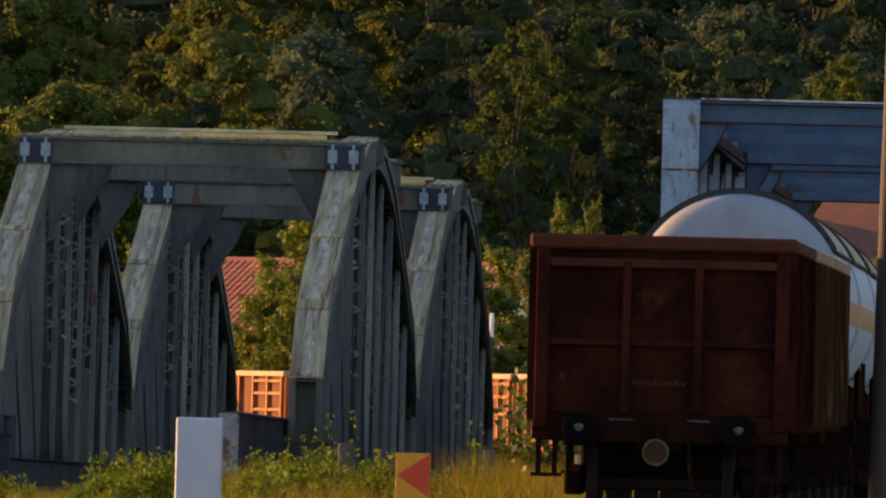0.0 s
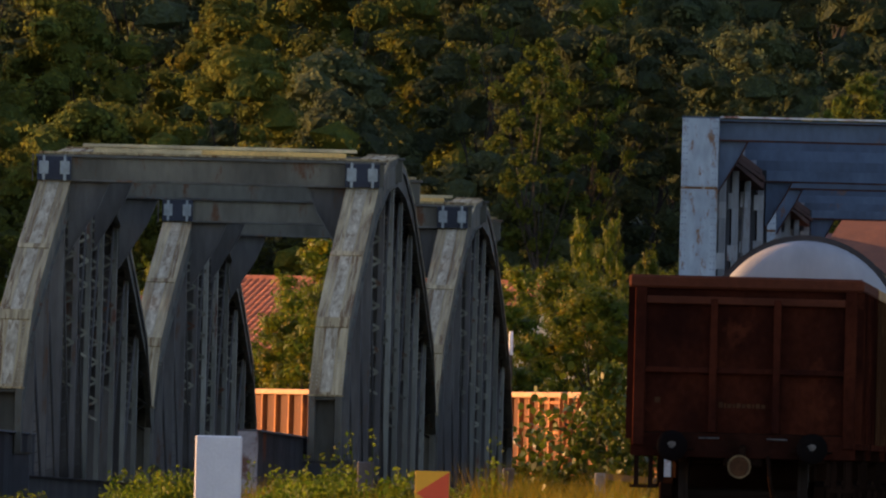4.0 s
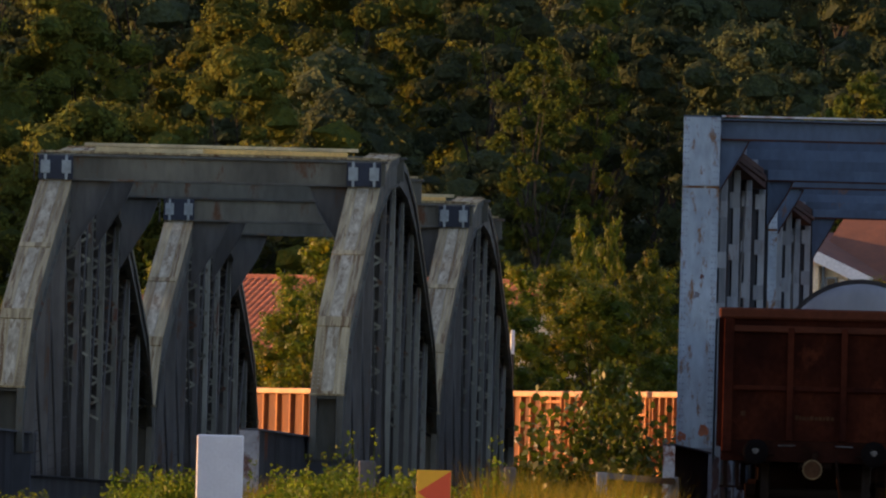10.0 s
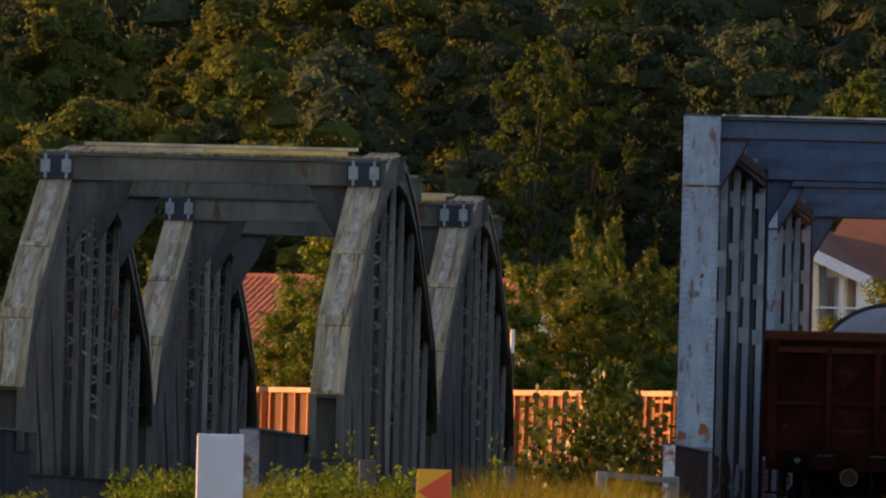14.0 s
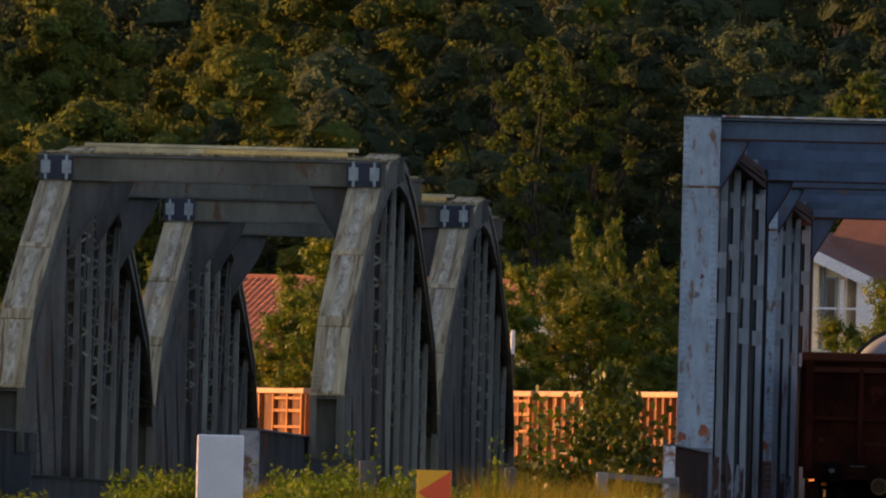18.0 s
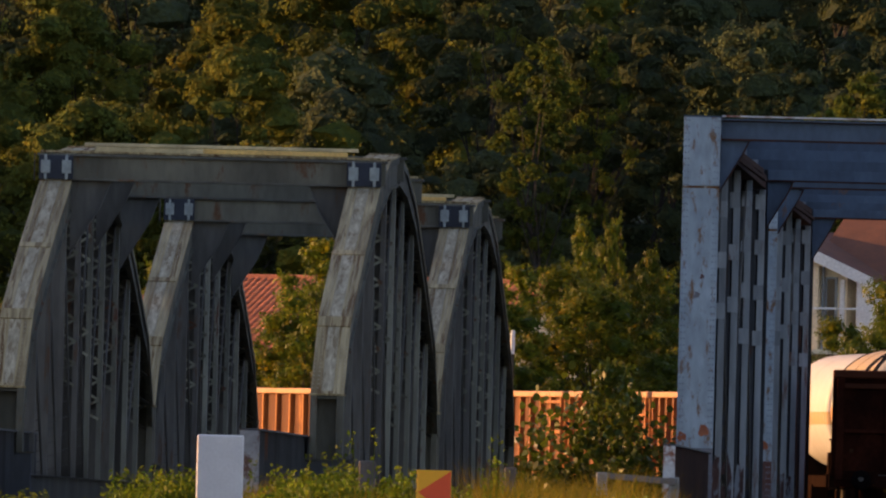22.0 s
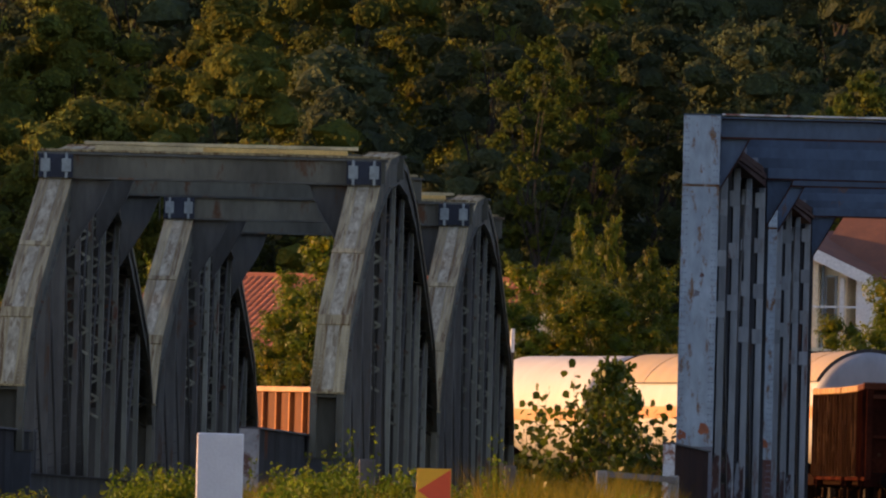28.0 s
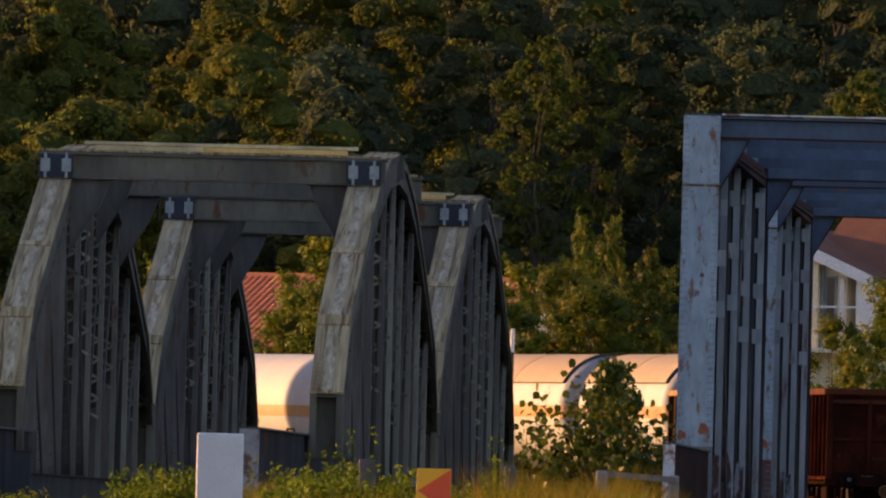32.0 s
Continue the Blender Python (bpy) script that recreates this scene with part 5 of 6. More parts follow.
def build_hill_trees():
    kinds = []
    for i in range(7):
        gold = i >= 5
        h = (11.5, 13, 10, 14, 9, 12, 10)[i]
        kinds.append(tree("hillside_tree", "hillside tree with sunlight put into golden-green leaves" if gold else "dark green broadleaf hillside tree", h, h * (0.62, 0.55, 0.75, 0.5, 0.8, 0.62, 0.7)[i], rng,
                          M_leafgold if gold else M_leafshade if i < 2 else M_leafhill, 0.155, 12500, clumps=72, base=0.04, group="hillside trees", ragged=1.0, puff=(0.055, 0.125), fill=0.96, unrest=0.2, shell=0.2))
    spare = tree("hillside_tree", "dark green broadleaf hillside tree", 12, 8, rng, M_leafhill, 0.6, 2200, clumps=24, base=0.1, group="hillside trees", puff=(0.14, 0.26))
    place(spare, at(-52, 800))
    used = [False] * 7
    for row, (y0, x_half, step) in enumerate(((775, 19, 4.4), (792, 20, 4.6), (808, 21, 4.8), (826, 22, 5.0), (846, 24, 5.4), (868, 26, 5.8), (892, 28, 6.0))):
        for x in np.arange(-x_half - 24, x_half + 0.1, step):
            px, py = x + rng.uniform(-1.6, 1.6), y0 + rng.uniform(-5, 5)
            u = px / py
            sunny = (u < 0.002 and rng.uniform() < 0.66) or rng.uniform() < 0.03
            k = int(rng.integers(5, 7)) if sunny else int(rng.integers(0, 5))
            # trees with darkened leaves stand in the east, where the hill lies in shade
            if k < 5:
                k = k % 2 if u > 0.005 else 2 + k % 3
            turn, sz = float(rng.uniform(0, 360)), float(rng.uniform(0.7, 1.25))
            if u > 0.0235:
                continue
            if u < -0.024 and row >= 1 and (row < 2 or row > 3 or rng.uniform() < 0.5):
                continue
            # trees out of view to the west, added to shade the wood
            if u < -0.024:
                o = copy_thing(spare, Matrix())
                o.matrix_basis = at(px, py, 0.1, turn, sz * 0.78)
            elif row > 4:
                o = copy_thing(spare, Matrix())
                o.matrix_basis = at(px, py, 0.1, turn, sz)
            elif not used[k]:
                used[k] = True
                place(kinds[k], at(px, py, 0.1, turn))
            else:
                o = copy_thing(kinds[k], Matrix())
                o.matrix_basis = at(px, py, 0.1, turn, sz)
    # slender trees that reach up into the sun
    own = np.random.default_rng(77)
    # the sprays' sunlit look is partly put into their yellow-green tones
    young = tree("young_hillside_tree", "slender yellow-green tree with its top in the sun", 13.3, 3.6, own, M_leafspray, 0.17, 5200, clumps=40, base=0.48, group="slender trees in the wood", ragged=1.5, puff=(0.06, 0.13), fill=0.6, lean=0.02, unrest=0.4)
    place(young, at(2.9, 766, 0.1, 0))
    for x, y, turn, sz, thin in ((4.9, 771, 80, 0.97, 0.6), (13.3, 764, 20, 0.95, 0.95), (12.6, 767, 140, 0.84, 0.7), (11.5, 765, 300, 0.80, 0.55)):
        o = copy_thing(young, Matrix())
        o.matrix_basis = at(x, y, 0.1, turn, sz) @ Matrix.Diagonal((thin, thin, 1, 1))
    # unseen trees on the added spur, there to block the low sun
    tall = tree("spur_tree", "unseen broadleaf tree added to shade the hill", 11, 8, own, M_leafhill, 1.0, 700, clumps=14, base=0.05, group="trees on the spur", puff=(0.16, 0.28))
    place(tall, at(-126, 846))
    for i in range(44):
        o = copy_thing(tall, Matrix())
        o.matrix_basis = at(-122 - 9 * (i % 3) + own.uniform(-3, 3), 842 + 2.6 * i + own.uniform(-2, 2), 0.1, own.uniform(0, 360), own.uniform(0.85, 1.22))
    # trees added out of view west of the bridges, to lay shade over the steelwork
    river = tree("riverside_tree", "unseen tall dense tree added to shade the bridges", 23, 9, own, M_leafhill, 1.2, 900, clumps=20, base=0.04, group="riverside trees", puff=(0.16, 0.26))
    place(river, at(-55, 388))
    for i in range(30):
        o = copy_thing(river, Matrix())
        o.matrix_basis = at(-52 - 7 * (i % 2) + own.uniform(-1.5, 1.5), 386 + 3.5 * i + own.uniform(-1, 1), 0.1, own.uniform(0, 360), own.uniform(1.02, 1.2))
    for k, u in enumerate(used):
        if not u:
            place(kinds[k], at(30 + 4 * k, 860))


build_hill_trees()


def weed(name, label, height, n_stems, rng, material, leaf, per, spread=0.35, group="weeds", round_leaf=0.55, loose=0.10, rounded=False):
    w = thing(name, label, "weed", group=group)
    stems, pts = Mesh(), []
    for i in range(n_stems):
        a, r = rng.uniform(0, 6.28), spread * math.sqrt(rng.uniform(0, 1))
        b = Vector((r * 0.6 * math.cos(a), r * 0.6 * math.sin(a), 0))
        h = height * rng.uniform(0.55, 1.05)
        tip = b + Vector((rng.normal() * 0.12, rng.normal() * 0.12, h))
        mid = b.lerp(tip, 0.5) + Vector((rng.normal() * 0.04, rng.normal() * 0.04, 0))
        stems.rod(b, mid, 0.008, 4, 0.006, caps=False).rod(mid, tip, 0.006, 4, 0.002, caps=False)
        for k in range(per):
            t = rng.uniform(0.2, 1.0)
            p = b.lerp(mid, t * 2) if t < 0.5 else mid.lerp(tip, t * 2 - 1)
            o = rng.normal(size=3) * (loose * (1.15 - t) + loose * 0.2)
            pts.append((p.x + o[0], p.y + o[1], p.z + o[2]))
    tagged(part("stalk", stems, material, w), kind="stuff")
    leaves("foliage", pts, leaf, material, w, rng, aspect=round_leaf, rounded=rounded)
    return w


def build_mid_trees():
    """Orchard trees and shrubs round the houses behind the line."""
    a = tree("orchard_tree", "leafy green and yellowing tree behind the railway", 8.2, 5.0, rng, M_leafmid, 0.12, 21000, clumps=60, base=0.06, group="trees behind the railway", ragged=0.9, puff=(0.075, 0.15), fill=0.6)
    place(a, at(4.6, 694, 0.1) @ Matrix.Diagonal((0.95, 0.95, 0.84, 1)))
    b = tree("orchard_tree", "leafy green and yellowing tree behind the railway", 8.0, 3.6, rng, M_leafmid, 0.125, 10500, clumps=52, base=0.08, group="trees behind the railway", ragged=0.9, puff=(0.075, 0.16), fill=0.6)
    place(b, at(2.5, 700, 0.1) @ Matrix.Diagonal((1.0, 1.0, 0.93, 1)))
    for src, x, y, turn, sz in ((b, -3.35, 690, 60, 1.02), (b, -4.75, 694, 130, 0.74), (b, -5.6, 688, 30, 0.5), (b, 6.4, 702, 200, 0.92), (b, 11.0, 655, 40, 0.76), (a, 12.8, 657, 100, 0.88), (b, 11.9, 652, 250, 0.72), (a, 8.4, 706, 20, 0.8),
                                (b, -3.7, 695, 200, 0.86), (b, -4.2, 690, 300, 0.72), (a, -3.9, 698, 20, 0.72), (b, -5.1, 692, 220, 0.60), (b, -2.6, 694, 150, 0.98),
                                (b, 3.5, 697, 110, 0.93), (b, 5.5, 698, 220, 0.88), (b, 2.0, 693, 330, 0.80), (b, 2.6, 688, 75, 0.55), (b, 3.2, 689, 140, 0.52), (b, 1.9, 688, 10, 0.6), (b, 6.2, 690, 15, 0.62), (b, -8.2, 700, 10, 0.9), (a, -11.5, 705, 140, 0.9), (b, 0.2, 706, 300, 0.75), (b, -2.2, 712, 80, 0.8), (a, 16.5, 700, 30, 0.9)):
        o = copy_thing(src, Matrix())
        o.matrix_basis = at(x, y, 0.1, turn, sz)
    for x, y, turn, w, h in ((4.15, 699, 70, 0.42, 1.10), (5.05, 701, 160, 0.40, 1.10), (6.1, 696, 260, 0.5, 0.99)):
        o = copy_thing(b, Matrix())
        o.matrix_basis = at(x, y, 0.1, turn) @ Matrix.Diagonal((w, w, h, 1))
    # shrubs on the far bank, before the train
    s = tree("young_poplar", "young poplar shrub with glossy dark leaves", 4.1, 1.1, rng, M_leafdark, 0.165, 1150, clumps=30, base=0.10, category="shrub", group="young poplars by the line", ragged=1.2, puff=(0.14, 0.34), fill=0.10, unrest=1.0, rounded=True)
    place(s, pose(3.58, 486, 1.25) @ Matrix.Diagonal((0.85, 0.85, 1, 1)))
    for x, y, turn, sz, z in ((3.44, 484, 130, 1.0, 1.25), (3.74, 488, 50, 0.99, 1.25), (3.30, 487, 20, 0.90, 1.2), (3.92, 485, 250, 0.86, 1.25)):
        o = copy_thing(s, Matrix())
        o.matrix_basis = pose(x, y, z, 0, 0, turn) @ Matrix.Diagonal((sz * 0.85, sz * 0.85, sz, 1))
    # low shrubs along the foot of the far bank
    low = weed("low_shrub", "low dark green shrub beside the line", 2.05, 18, rng, M_leafdark, 0.17, 58, 0.8, group="low shrubs by the line", round_leaf=0.75, loose=0.14)
    low.matrix_basis = pose(1.6, 483, 1.2)
    for x, y, turn, sz in ((2.0, 485, 40, 0.95), (2.4, 482, 100, 1.05), (2.8, 484, 170, 0.9), (3.2, 482, 220, 1.0), (3.7, 483, 290, 1.1), (4.2, 484, 340, 1.0), (4.6, 483, 60, 1.05), (1.3, 485, 130, 0.85), (0.95, 484, 20, 0.8)):
        o = copy_thing(low, Matrix())
        o.matrix_basis = pose(x, y, 1.2, 0, 0, turn) @ Matrix.Diagonal((sz, sz, sz, 1))
    # thin saplings with round leaves beside it
    k = weed("sapling", "thin young sapling with round dark leaves", 3.7, 2, rng, M_leafdark, 0.155, 48, 0.3, group="saplings by the line", round_leaf=0.9, loose=0.15, rounded=True)
    k.matrix_basis = pose(2.80, 485, 1.3) @ Matrix.Diagonal((1, 1, 1.12, 1))
    for x, y, turn, sz in ((1.72, 484, 60, 0.88), (1.93, 486, 140, 0.98), (2.12, 487, 250, 0.84), (2.32, 483, 300, 0.96), (2.50, 485, 20, 0.86), (2.68, 486, 100, 1.0), (4.36, 483, 80, 0.90), (4.60, 485, 190, 0.82), (4.80, 484, 10, 0.88), (1.55, 486, 200, 0.75),
                           (1.82, 485, 310, 0.72), (2.05, 484, 20, 0.93), (2.22, 486, 170, 0.70), (2.58, 484, 230, 0.94), (2.88, 486, 80, 0.80), (4.22, 485, 140, 0.85), (4.48, 484, 260, 0.72), (4.70, 486, 330, 0.80)):
        o = copy_thing(k, Matrix())
        o.matrix_basis = pose(x, y, 1.3, 0, 0, turn) @ Matrix.Diagonal((sz, sz, sz, 1))


build_mid_trees()

# ---------------------------------------------------------------- houses


OPEN_X = (-3.4, -0.2)     # the stretch of the roof that the trees leave open


def build_long_house():
    """A long low house with a red tiled roof, its ridge along x."""
    h = thing("tiled_house", "low cream house with a red tiled roof among trees", "house", pose(-2.6, 723, 2.46, 0, 0, -29) @ Matrix.Diagonal((1.2, 1, 1, 1)))
    W, D, E, R = 5.4, 8.0, 5.0, 7.05
    part("wall", Mesh().prism(((-D / 2, 0), (D / 2, 0), (D / 2, E), (0, R - 0.15), (-D / 2, E)), "x", -W, W), M_wall, h)
    deck = part("roof", Mesh().prism(((-D / 2 - 0.45, E - 0.25), (0, R - 0.03), (D / 2 + 0.45, E - 0.25), (D / 2 + 0.45, E - 0.13), (0, R + 0.07), (-D / 2 - 0.45, E - 0.13)), "x", -W - 0.4, W + 0.4), M_tile, h)
    # half-round tiles on the slope that faces south: single tiles where the trees leave it open, joined courses elsewhere
    p0, p1 = Vector((0, -D / 2 - 0.47, E - 0.10)), Vector((0, 0, R + 0.10))
    d = p1 - p0
    nrm = Vector((0, -d.z, d.y)).normalized()
    k, rows = 6, 16

    def tile(m, j):
        a, b = p0 + d * (j / rows), p0 + d * ((j + 1.06) / rows)
        vs = []
        for e, lift in ((a, 0.03), (b, 0.01)):
            for i in range(k):
                ang = math.pi * i / (k - 1)
                vs.append(e + Vector((math.cos(ang) * 0.095, 0, 0)) + nrm * (math.sin(ang) * 0.04 + lift))
        return m.add(vs, [(i, i + 1, i + 1 + k, i + k) for i in range(k - 1)])

    single, course = None, None
    for n, x in enumerate(np.arange(-W - 0.3, W + 0.3, 0.19)):
        if OPEN_X[0] < x < OPEN_X[1]:
            for j in range(rows):
                if single is None:
                    single, j0 = part("roof_tile", tile(Mesh(), j), M_tile, deck, smooth=True), j
                    o = single
                else:
                    o = again(single, deck)
                slip = 0.012 * math.sin(7.1 * n + 3.3 * j)
                o.matrix_basis = Matrix.Translation(Vector((x, 0, 0)) + d * ((j - j0) / rows) + nrm * (0.004 * math.sin(4.3 * n + 5.9 * j)) + d.normalized() * slip)
        else:
            if course is None:
                m = Mesh()
                for j in range(rows):
                    tile(m, j)
                course = part("tile_course", m, M_tile, deck, smooth=True)
                o = course
            else:
                o = again(course, deck)
            o.matrix_basis = Matrix.Translation((x, 0, 0))
    part("ridge", Mesh().rod((-W - 0.4, 0, R + 0.08), (W + 0.4, 0, R + 0.08), 0.12, 8), M_tile, h)
    for x in (-5.5, -3.2, 1.0, 4.0):
        w = part("window", Mesh().box(x - 0.5, x + 0.5, -D / 2 - 0.04, -D / 2 + 0.02, 1.6, 3.0), M_trim, h)
        part("pane", Mesh().box(x - 0.42, x + 0.42, -D / 2 - 0.055, -D / 2 - 0.042, 1.68, 2.92), M_glass, w)


def build_brown_house():
    """A two-storey cream house: broad brown roof, and a gabled wing with white bargeboards and a balcony."""
    h = thing("brown_roofed_house", "cream two-storey house with brown roof, white bargeboards and a balcony", "house", pose(11.35, 722, 2.6, 0, 0, -24) @ Matrix.Diagonal((1.10, 1, 1, 1)))
    # main block: its eave faces south
    part("wall", Mesh().box(0.6, 14, 0, 9, 0, 7.2), M_wall, h)
    part("roof", Mesh().prism(((-0.5, 7.15), (4.6, 10.4), (9.6, 7.15), (9.6, 7.3), (4.6, 10.58), (-0.5, 7.30)), "x", -0.1, 14.5), M_brown, h, "brown tiled roof")
    part("eave_fascia", Mesh().box(2.4, 14.5, -0.56, -0.50, 7.10, 7.40), M_trim, h, "white eave board")
    # wing: a gable that faces south, apex over x = -0.6
    ax, az, ex, ez = -0.7, 8.73, 2.5, 7.27
    part("wing_wall", Mesh().prism(((-2.2, 0), (1.5, 0), (1.5, 7.4), (ax, 8.75), (-2.2, 7.75)), "y", -1.2, 3.0), M_wall, h)
    part("wing_roof", Mesh().prism(((ax, az), (ex, ez), (ex, ez + 0.1), (ax, az + 0.12), (-2.6, ez + 0.64), (-2.6, ez + 0.54)), "y", -1.75, 4.0), M_brown, h, "brown tiled wing roof")
    for x1, lift in ((ex, 0.0), (-2.6, 0.54)):
        part("bargeboard", Mesh().prism(((ax, az - 0.20), (ax, az + 0.16), (x1, ez + lift + 0.14), (x1, ez + lift - 0.22)), "y", -1.80, -1.752), M_trim, h, "white bargeboard")
    # balcony door in its frame, a pillar, a rain pipe and a curtain of cream render beside it
    win = part("balcony_door", Mesh().box(0.86, 1.22, -1.26, -1.19, 5.2, 7.42), M_pipe, h, bevel=0.01)
    part("pane", Mesh().box(0.93, 1.16, -1.275, -1.262, 5.26, 7.36), M_glass, win)
    part("pillar", Mesh().box(0.48, 0.745, -1.50, -1.22, 5.2, 7.75), M_wall, h, "cream balcony pillar", bevel=0.02)
    part("rain_pipe", Mesh().rod((0.82, -1.30, 5.2), (0.82, -1.30, 7.72), 0.045, 8), M_pipe, h, "grey rain pipe")
    part("wall_strip", Mesh().box(1.30, 1.44, -1.235, -1.19, 5.2, 7.35), M_trim, h, "pale plaster strip", bevel=0.008)
    part("wing_corner", Mesh().box(1.90, 2.45, -1.50, 0.02, 5.2, 7.30), M_trim, h, "white rendered corner", bevel=0.02)
    for x, w in ((4.0, 0.6), (7.0, 0.6)):
        win = part("window", Mesh().box(x - w - 0.07, x + w + 0.07, -0.06, 0.01, 5.0, 6.5), M_trim, h)
        part("pane", Mesh().box(x - w, x + w, -0.075, -0.062, 5.07, 6.43), M_glass, win)
    bal = part("balcony", Mesh().box(-2.1, 2.4, -2.3, -1.2, 5.05, 5.2), M_wall, h)
    part("balcony_rail", Mesh().box(-2.1, 2.4, -2.32, -2.27, 6.42, 6.48), M_trim, bal)
    part("chimney", Mesh().box(6, 6.7, 4.0, 4.7, 9.6, 11.6), M_brown, h)


build_long_house()
build_brown_house()

# ---------------------------------------------------------------- the near bank: block, sign, posts, weeds


def build_bank_things():
    blk = thing("concrete_block_post", "whitewashed concrete marker post standing in weeds", "post", pose(-2.77, 300, 0.9))
    part("shaft", Mesh().box(-0.297, 0.297, -0.22, 0.22, 0, 2.0), M_concrete, blk, bevel=0.018)
    sg = thing("railway_sign", "orange and red rectangular railway sign with a triangle on a post", "sign", pose(-0.042, 300, 0.9))
    part("sign_post", Mesh().rod((0, 0.03, 0), (0, 0.03, 1.60), 0.03, 10), M_girder, sg)
    pl = part("sign_plate", Mesh().box(-0.218, 0.222, -0.006, 0.006, 1.03, 1.62), M_orange, sg, "orange enamel sign plate", bevel=0.002)
    part("triangle", Mesh().prism(((-0.20, 1.335), (0.215, 1.61), (0.215, 1.05)), "y", -0.0105, -0.0065), M_red, pl, "red triangle pointing sideways")
    part("sign_clamp", Mesh().box(-0.06, 0.06, 0.006, 0.06, 1.2, 1.25).box(-0.06, 0.06, 0.006, 0.06, 1.42, 1.47), M_girder, sg)
    # low concrete parapet with a post, by the running line
    fw = thing("low_parapet", "low white concrete post with a grey rail beside the line", "parapet", beside_pose(86.0, -3.06, 0.98))
    part("post", Mesh().box(-0.08, 0.08, -0.12, 0.12, 0, 1.72), M_stone, fw, bevel=0.015)
    part("rail", Mesh().beam((0.05, 0.1, 1.67), (0.86, 9.0, 1.63), 0.07, 0.09), M_stub, fw)
    part("second_post", Mesh().box(0.78, 0.94, 8.9, 9.1, -1.0, 1.70), M_stone, fw, bevel=0.015)
    for x, y, z, w in ((1.02, 330, 2.68, 0.085), (-1.00, 336, 2.74, 0.12)):
        st = part("concrete_stub", Mesh().box(-w, w, -w, w, 0, z - 1.0), M_stub, None, bevel=0.015)
        tagged(st, "short weathered concrete stub in the grass", "post", group="concrete stubs")
        st.matrix_world = pose(x, y, 1.0)
    pole = thing("wooden_pole", "weathered leaning wooden pole beside the track", "pole", pose(5.20, 265, 1.0, 0, 0.7, 0))
    part("shaft", Mesh().rod((0, 0, 0), (0, 0, 7.5), 0.13, 14, 0.11), M_pole, pole, smooth=True)
    part("pole_cap", Mesh().rod((0, 0, 7.5), (0, 0, 7.56), 0.12, 14, 0.03), M_girder, pole)
    wp = thing("white_marker_post", "thin marker post with a white head by the railway", "post", pose(1.83, 600, 1.8))
    part("shaft", Mesh().rod((0, 0, 0), (0, 0, 4.65), 0.045, 8), M_pole, wp)
    part("white_head", Mesh().rod((0, 0, 4.65), (0, 0, 5.25), 0.05, 8), M_trim, wp, "white painted head")


build_bank_things()


def build_weeds():
    rng = np.random.default_rng(23)
    kinds = [weed("leafy_weed", "leafy green weed clump on the bank", 1.15, 26, rng, M_weed, 0.085, 58, 0.5, loose=0.11),
             weed("leafy_weed", "yellow-green flowering weed clump on the bank", 1.0, 24, rng, M_weed, 0.075, 60, 0.6, loose=0.11),
             weed("tall_weed", "tall thin weed with small leaves", 1.5, 7, rng, M_weed, 0.07, 26, 0.25),
             weed("ivy_clump", "spreading green ivy clump", 0.9, 30, rng, M_weed, 0.10, 50, 0.7, loose=0.12)]
    used = [False] * 4

    def put(k, x, y, z, turn, sz):
        m = pose(x, y, z, 0, 0, turn) @ Matrix.Diagonal((sz, sz, sz, 1))
        if not used[k]:
            used[k] = True
            kinds[k].matrix_basis = pose(x, y, z, 0, 0, turn)
        else:
            o = copy_thing(kinds[k], Matrix())
            o.matrix_basis = m
    # a loose belt of clumps along the bank, thicker beside the block and the sign
    for i in range(150):
        x = rng.uniform(-6.8, 2.9)
        y = rng.uniform(306, 352)
        z = float(ground_z(x, y)) - 0.12
        top = 0.80 + 0.25 * noise.noise((x * 0.9, 3.1, 0)) + (0.12 if -2.2 < x < -0.3 else 0) - (0.24 if x < -3.2 else 0)
        k = int(rng.choice([0, 1, 3, 3, 1, 0, 2]))
        k = 3 if k == 2 and x < -3.2 else k
        put(k, x, y, z, float(rng.uniform(0, 360)), float(top * rng.uniform(0.75, 1.1) * (0.75 if k == 2 else 1)))
    # low green growth among the grass beside the line
    for i in range(46):
        x, y = rng.uniform(0.3, 3.4), rng.uniform(308, 352)
        put(int(rng.choice([0, 1, 3])), x, y, float(ground_z(x, y)) - 0.15, float(rng.uniform(0, 360)), float(rng.uniform(0.5, 0.78)))
    for k, x, y, sz in ((1, -3.9, 322, 1.0), (1, -3.5, 320, 1.08), (0, -4.2, 324, 0.85), (1, -3.7, 326, 0.95), (3, -3.3, 322, 1.0), (1, -6.3, 325, 0.7)):
        put(k, x, y, float(ground_z(x, y)) - 0.05, float(rng.uniform(0, 360)), sz)
    for x, y, sz in ((-1.12, 322, 1.12), (-1.35, 325, 1.0), (0.85, 328, 1.08), (0.62, 326, 0.8), (-1.75, 320, 0.9), (1.35, 330, 0.75)):
        put(2, x, y, float(ground_z(x, y)) - 0.1, float(rng.uniform(0, 360)), sz)


build_weeds()


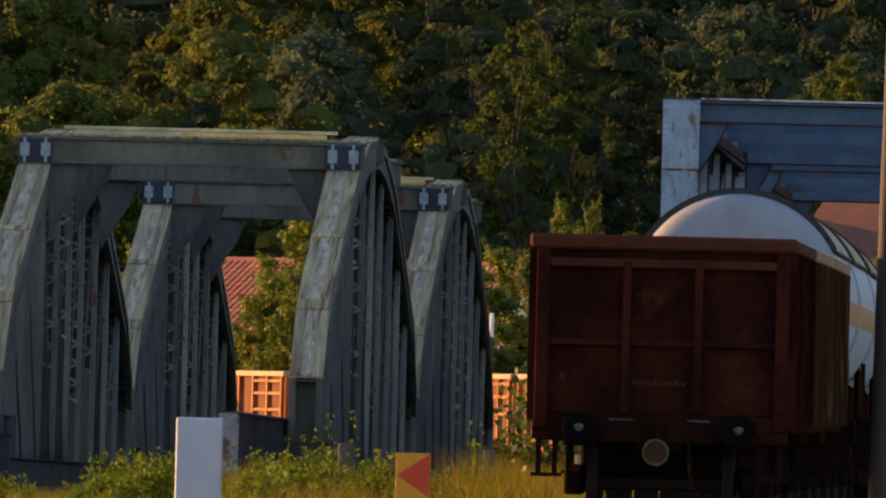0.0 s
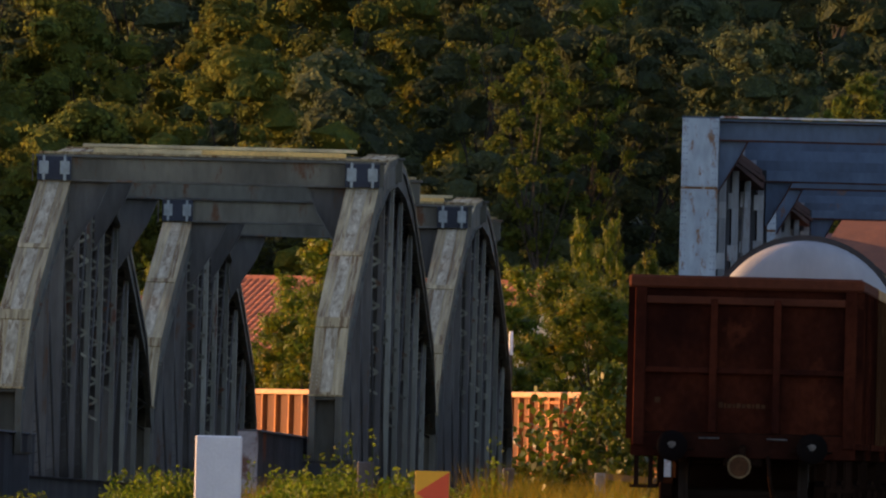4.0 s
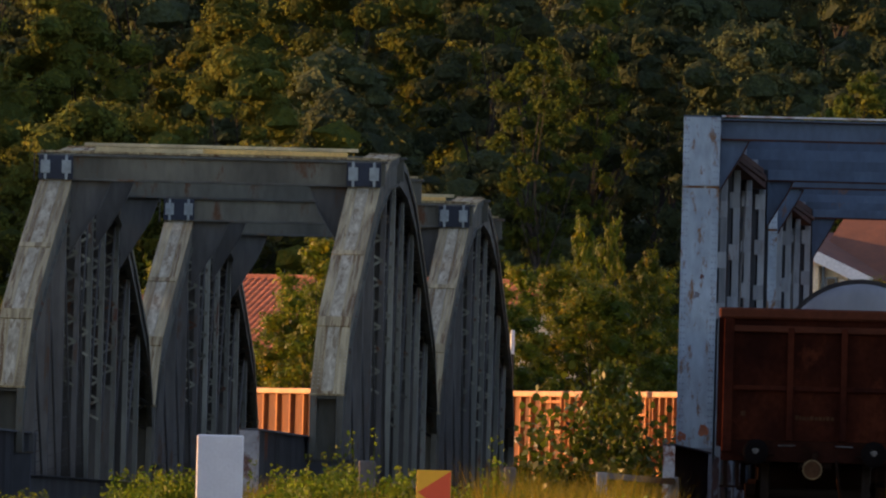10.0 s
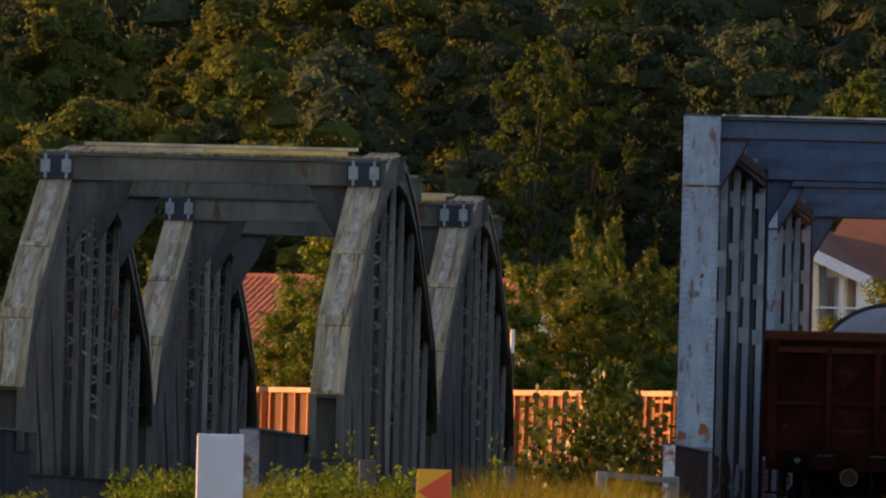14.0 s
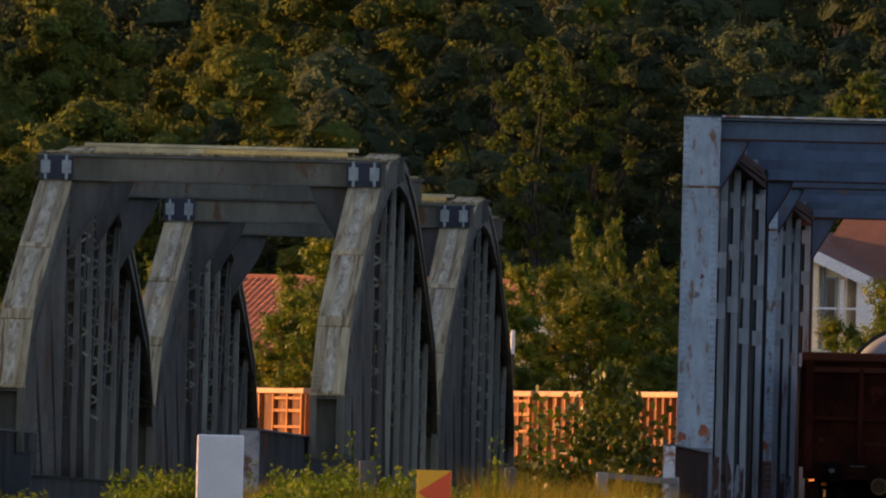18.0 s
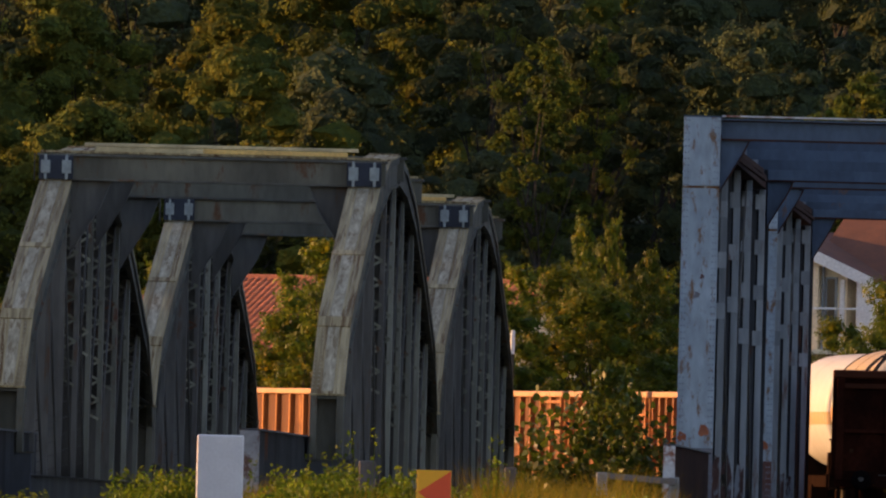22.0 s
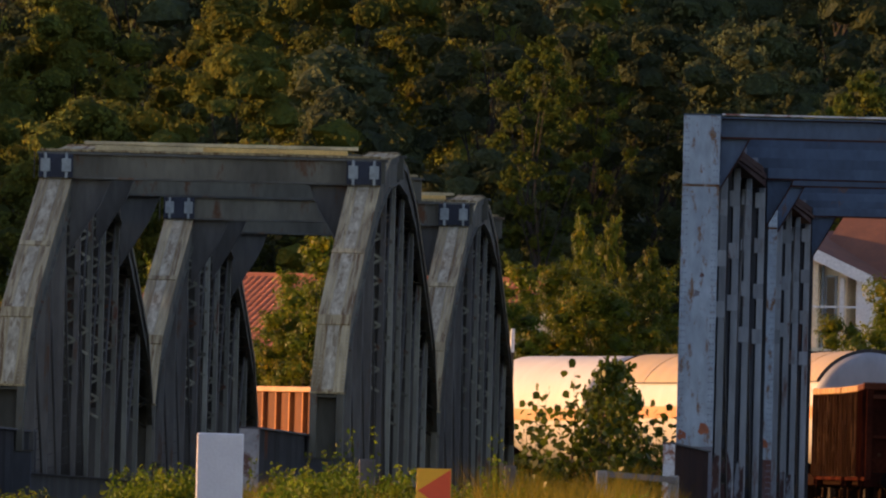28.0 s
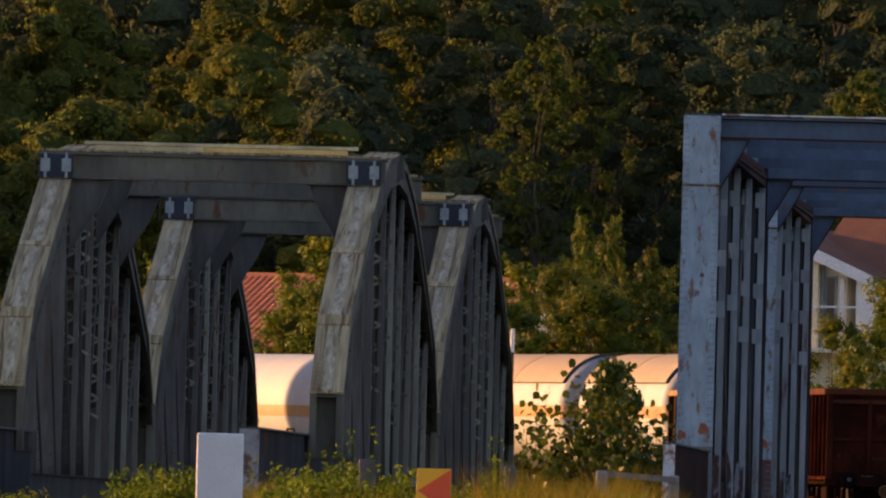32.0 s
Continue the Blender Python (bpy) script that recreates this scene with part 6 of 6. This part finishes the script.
def build_grass():
    """Dry grass all over the bank: bent blades, joined."""
    n = 60000
    x = rng.uniform(-7.5, 7.5, n)
    y = rng.uniform(300, 366, n)
    keep = np.abs(x - (X0 + (y - Y0) * math.tan(radians(TURN)))) > 2.1
    x, y = x[keep], y[keep]
    n = len(x)
    z = np.array([float(ground_z(a, b)) for a, b in zip(x, y)]) - 0.1
    h = rng.uniform(0.4, 1.0, n) * (1 + 0.25 * np.sin(x * 1.7) * np.cos(y * 0.4)) * np.where(x > 0.6, 1.12, np.where(x < -3, 0.52, 0.85))
    a = rng.uniform(0, 6.28, n)
    w = rng.uniform(0.004, 0.010, n)
    bx, by = np.cos(a) * h * rng.uniform(0.1, 0.7, n), np.sin(a) * h * rng.uniform(0.1, 0.7, n)
    sx, sy = -np.sin(a) * w, np.cos(a) * w
    v = np.stack([np.stack([x - sx, y - sy, z], 1), np.stack([x + sx, y + sy, z], 1),
                  np.stack([x + bx * 0.35 + sx * 0.8, y + by * 0.35 + sy * 0.8, z + h * 0.6], 1), np.stack([x + bx * 0.35 - sx * 0.8, y + by * 0.35 - sy * 0.8, z + h * 0.6], 1),
                  np.stack([x + bx, y + by, z + h], 1)], 1).reshape(-1, 3)
    f = []
    for i in range(n):
        o = 5 * i
        f += [(o, o + 1, o + 2, o + 3), (o + 3, o + 2, o + 4)]
    me = bpy.data.meshes.new("grass")
    me.from_pydata(v.tolist(), [], f)
    me.materials.append(M_grass)
    tagged(new("grass", me), "tall dry yellow-green grass on the bank", "grass", kind="stuff")


build_grass()

# ---------------------------------------------------------------- the bird


def build_bird():
    b = thing("bird", "white bird in flight with grey wings", "bird")
    body = Mesh().lathe([(0.002, 0.20), (0.03, 0.17), (0.035, 0.13), (0.06, 0.06), (0.065, 0.0), (0.045, -0.08), (0.02, -0.14), (0.002, -0.15)], 12)
    part("body", body, M_feather, b, smooth=True)
    part("tail", Mesh().prism(((-0.02, -0.12), (0.02, -0.12), (0.05, -0.23), (-0.05, -0.23)), "z", -0.005, 0.005), M_feather, b)
    part("beak", Mesh().rod((0, 0.195, 0), (0, 0.235, -0.008), 0.010, 6, 0.002), M_disc, b)
    wings = []
    for s in (-1, 1):
        w = Mesh().prism(((0, 0.07), (s * 0.16, 0.10), (s * 0.36, 0.0), (s * 0.34, -0.03), (s * 0.15, -0.03), (0, -0.06)), "z", -0.006, 0.006)
        wings.append((s, part("wing", w, M_feather, b)))
    return b, wings


bird, wings = build_bird()

# ---------------------------------------------------------------- movement


def motions():
    for car, ahead, lead in cars:
        walk(car, [(t / 2, on_line(SPEED * t / 2 + ahead, lead)) for t in range(65)])
    # the bird crosses from right to left, sinking a little
    def flight(t):
        return pose(8.62 - 14.12 * (t - 30.0), 500, 13.16 - 1.25 * (t - 30.0), 0, 0, 90)
    walk(bird, [(t, flight(t)) for t in (0, 10, 20, 28, 30, 31, 32)])
    for s, wing in wings:
        rows = [(0, pose(0, 0, 0.03, 0, -20 * s, 0)), (29.0, pose(0, 0, 0.03, 0, -20 * s, 0))]
        for i in range(1, 31):
            rows.append((29.0 + i / 10, pose(0, 0, 0.03, 0, -s * (15 + 38 * math.sin(2 * math.pi * 2.6 * i / 10 + 2.2)), 0)))
        walk(wing, rows)


motions()
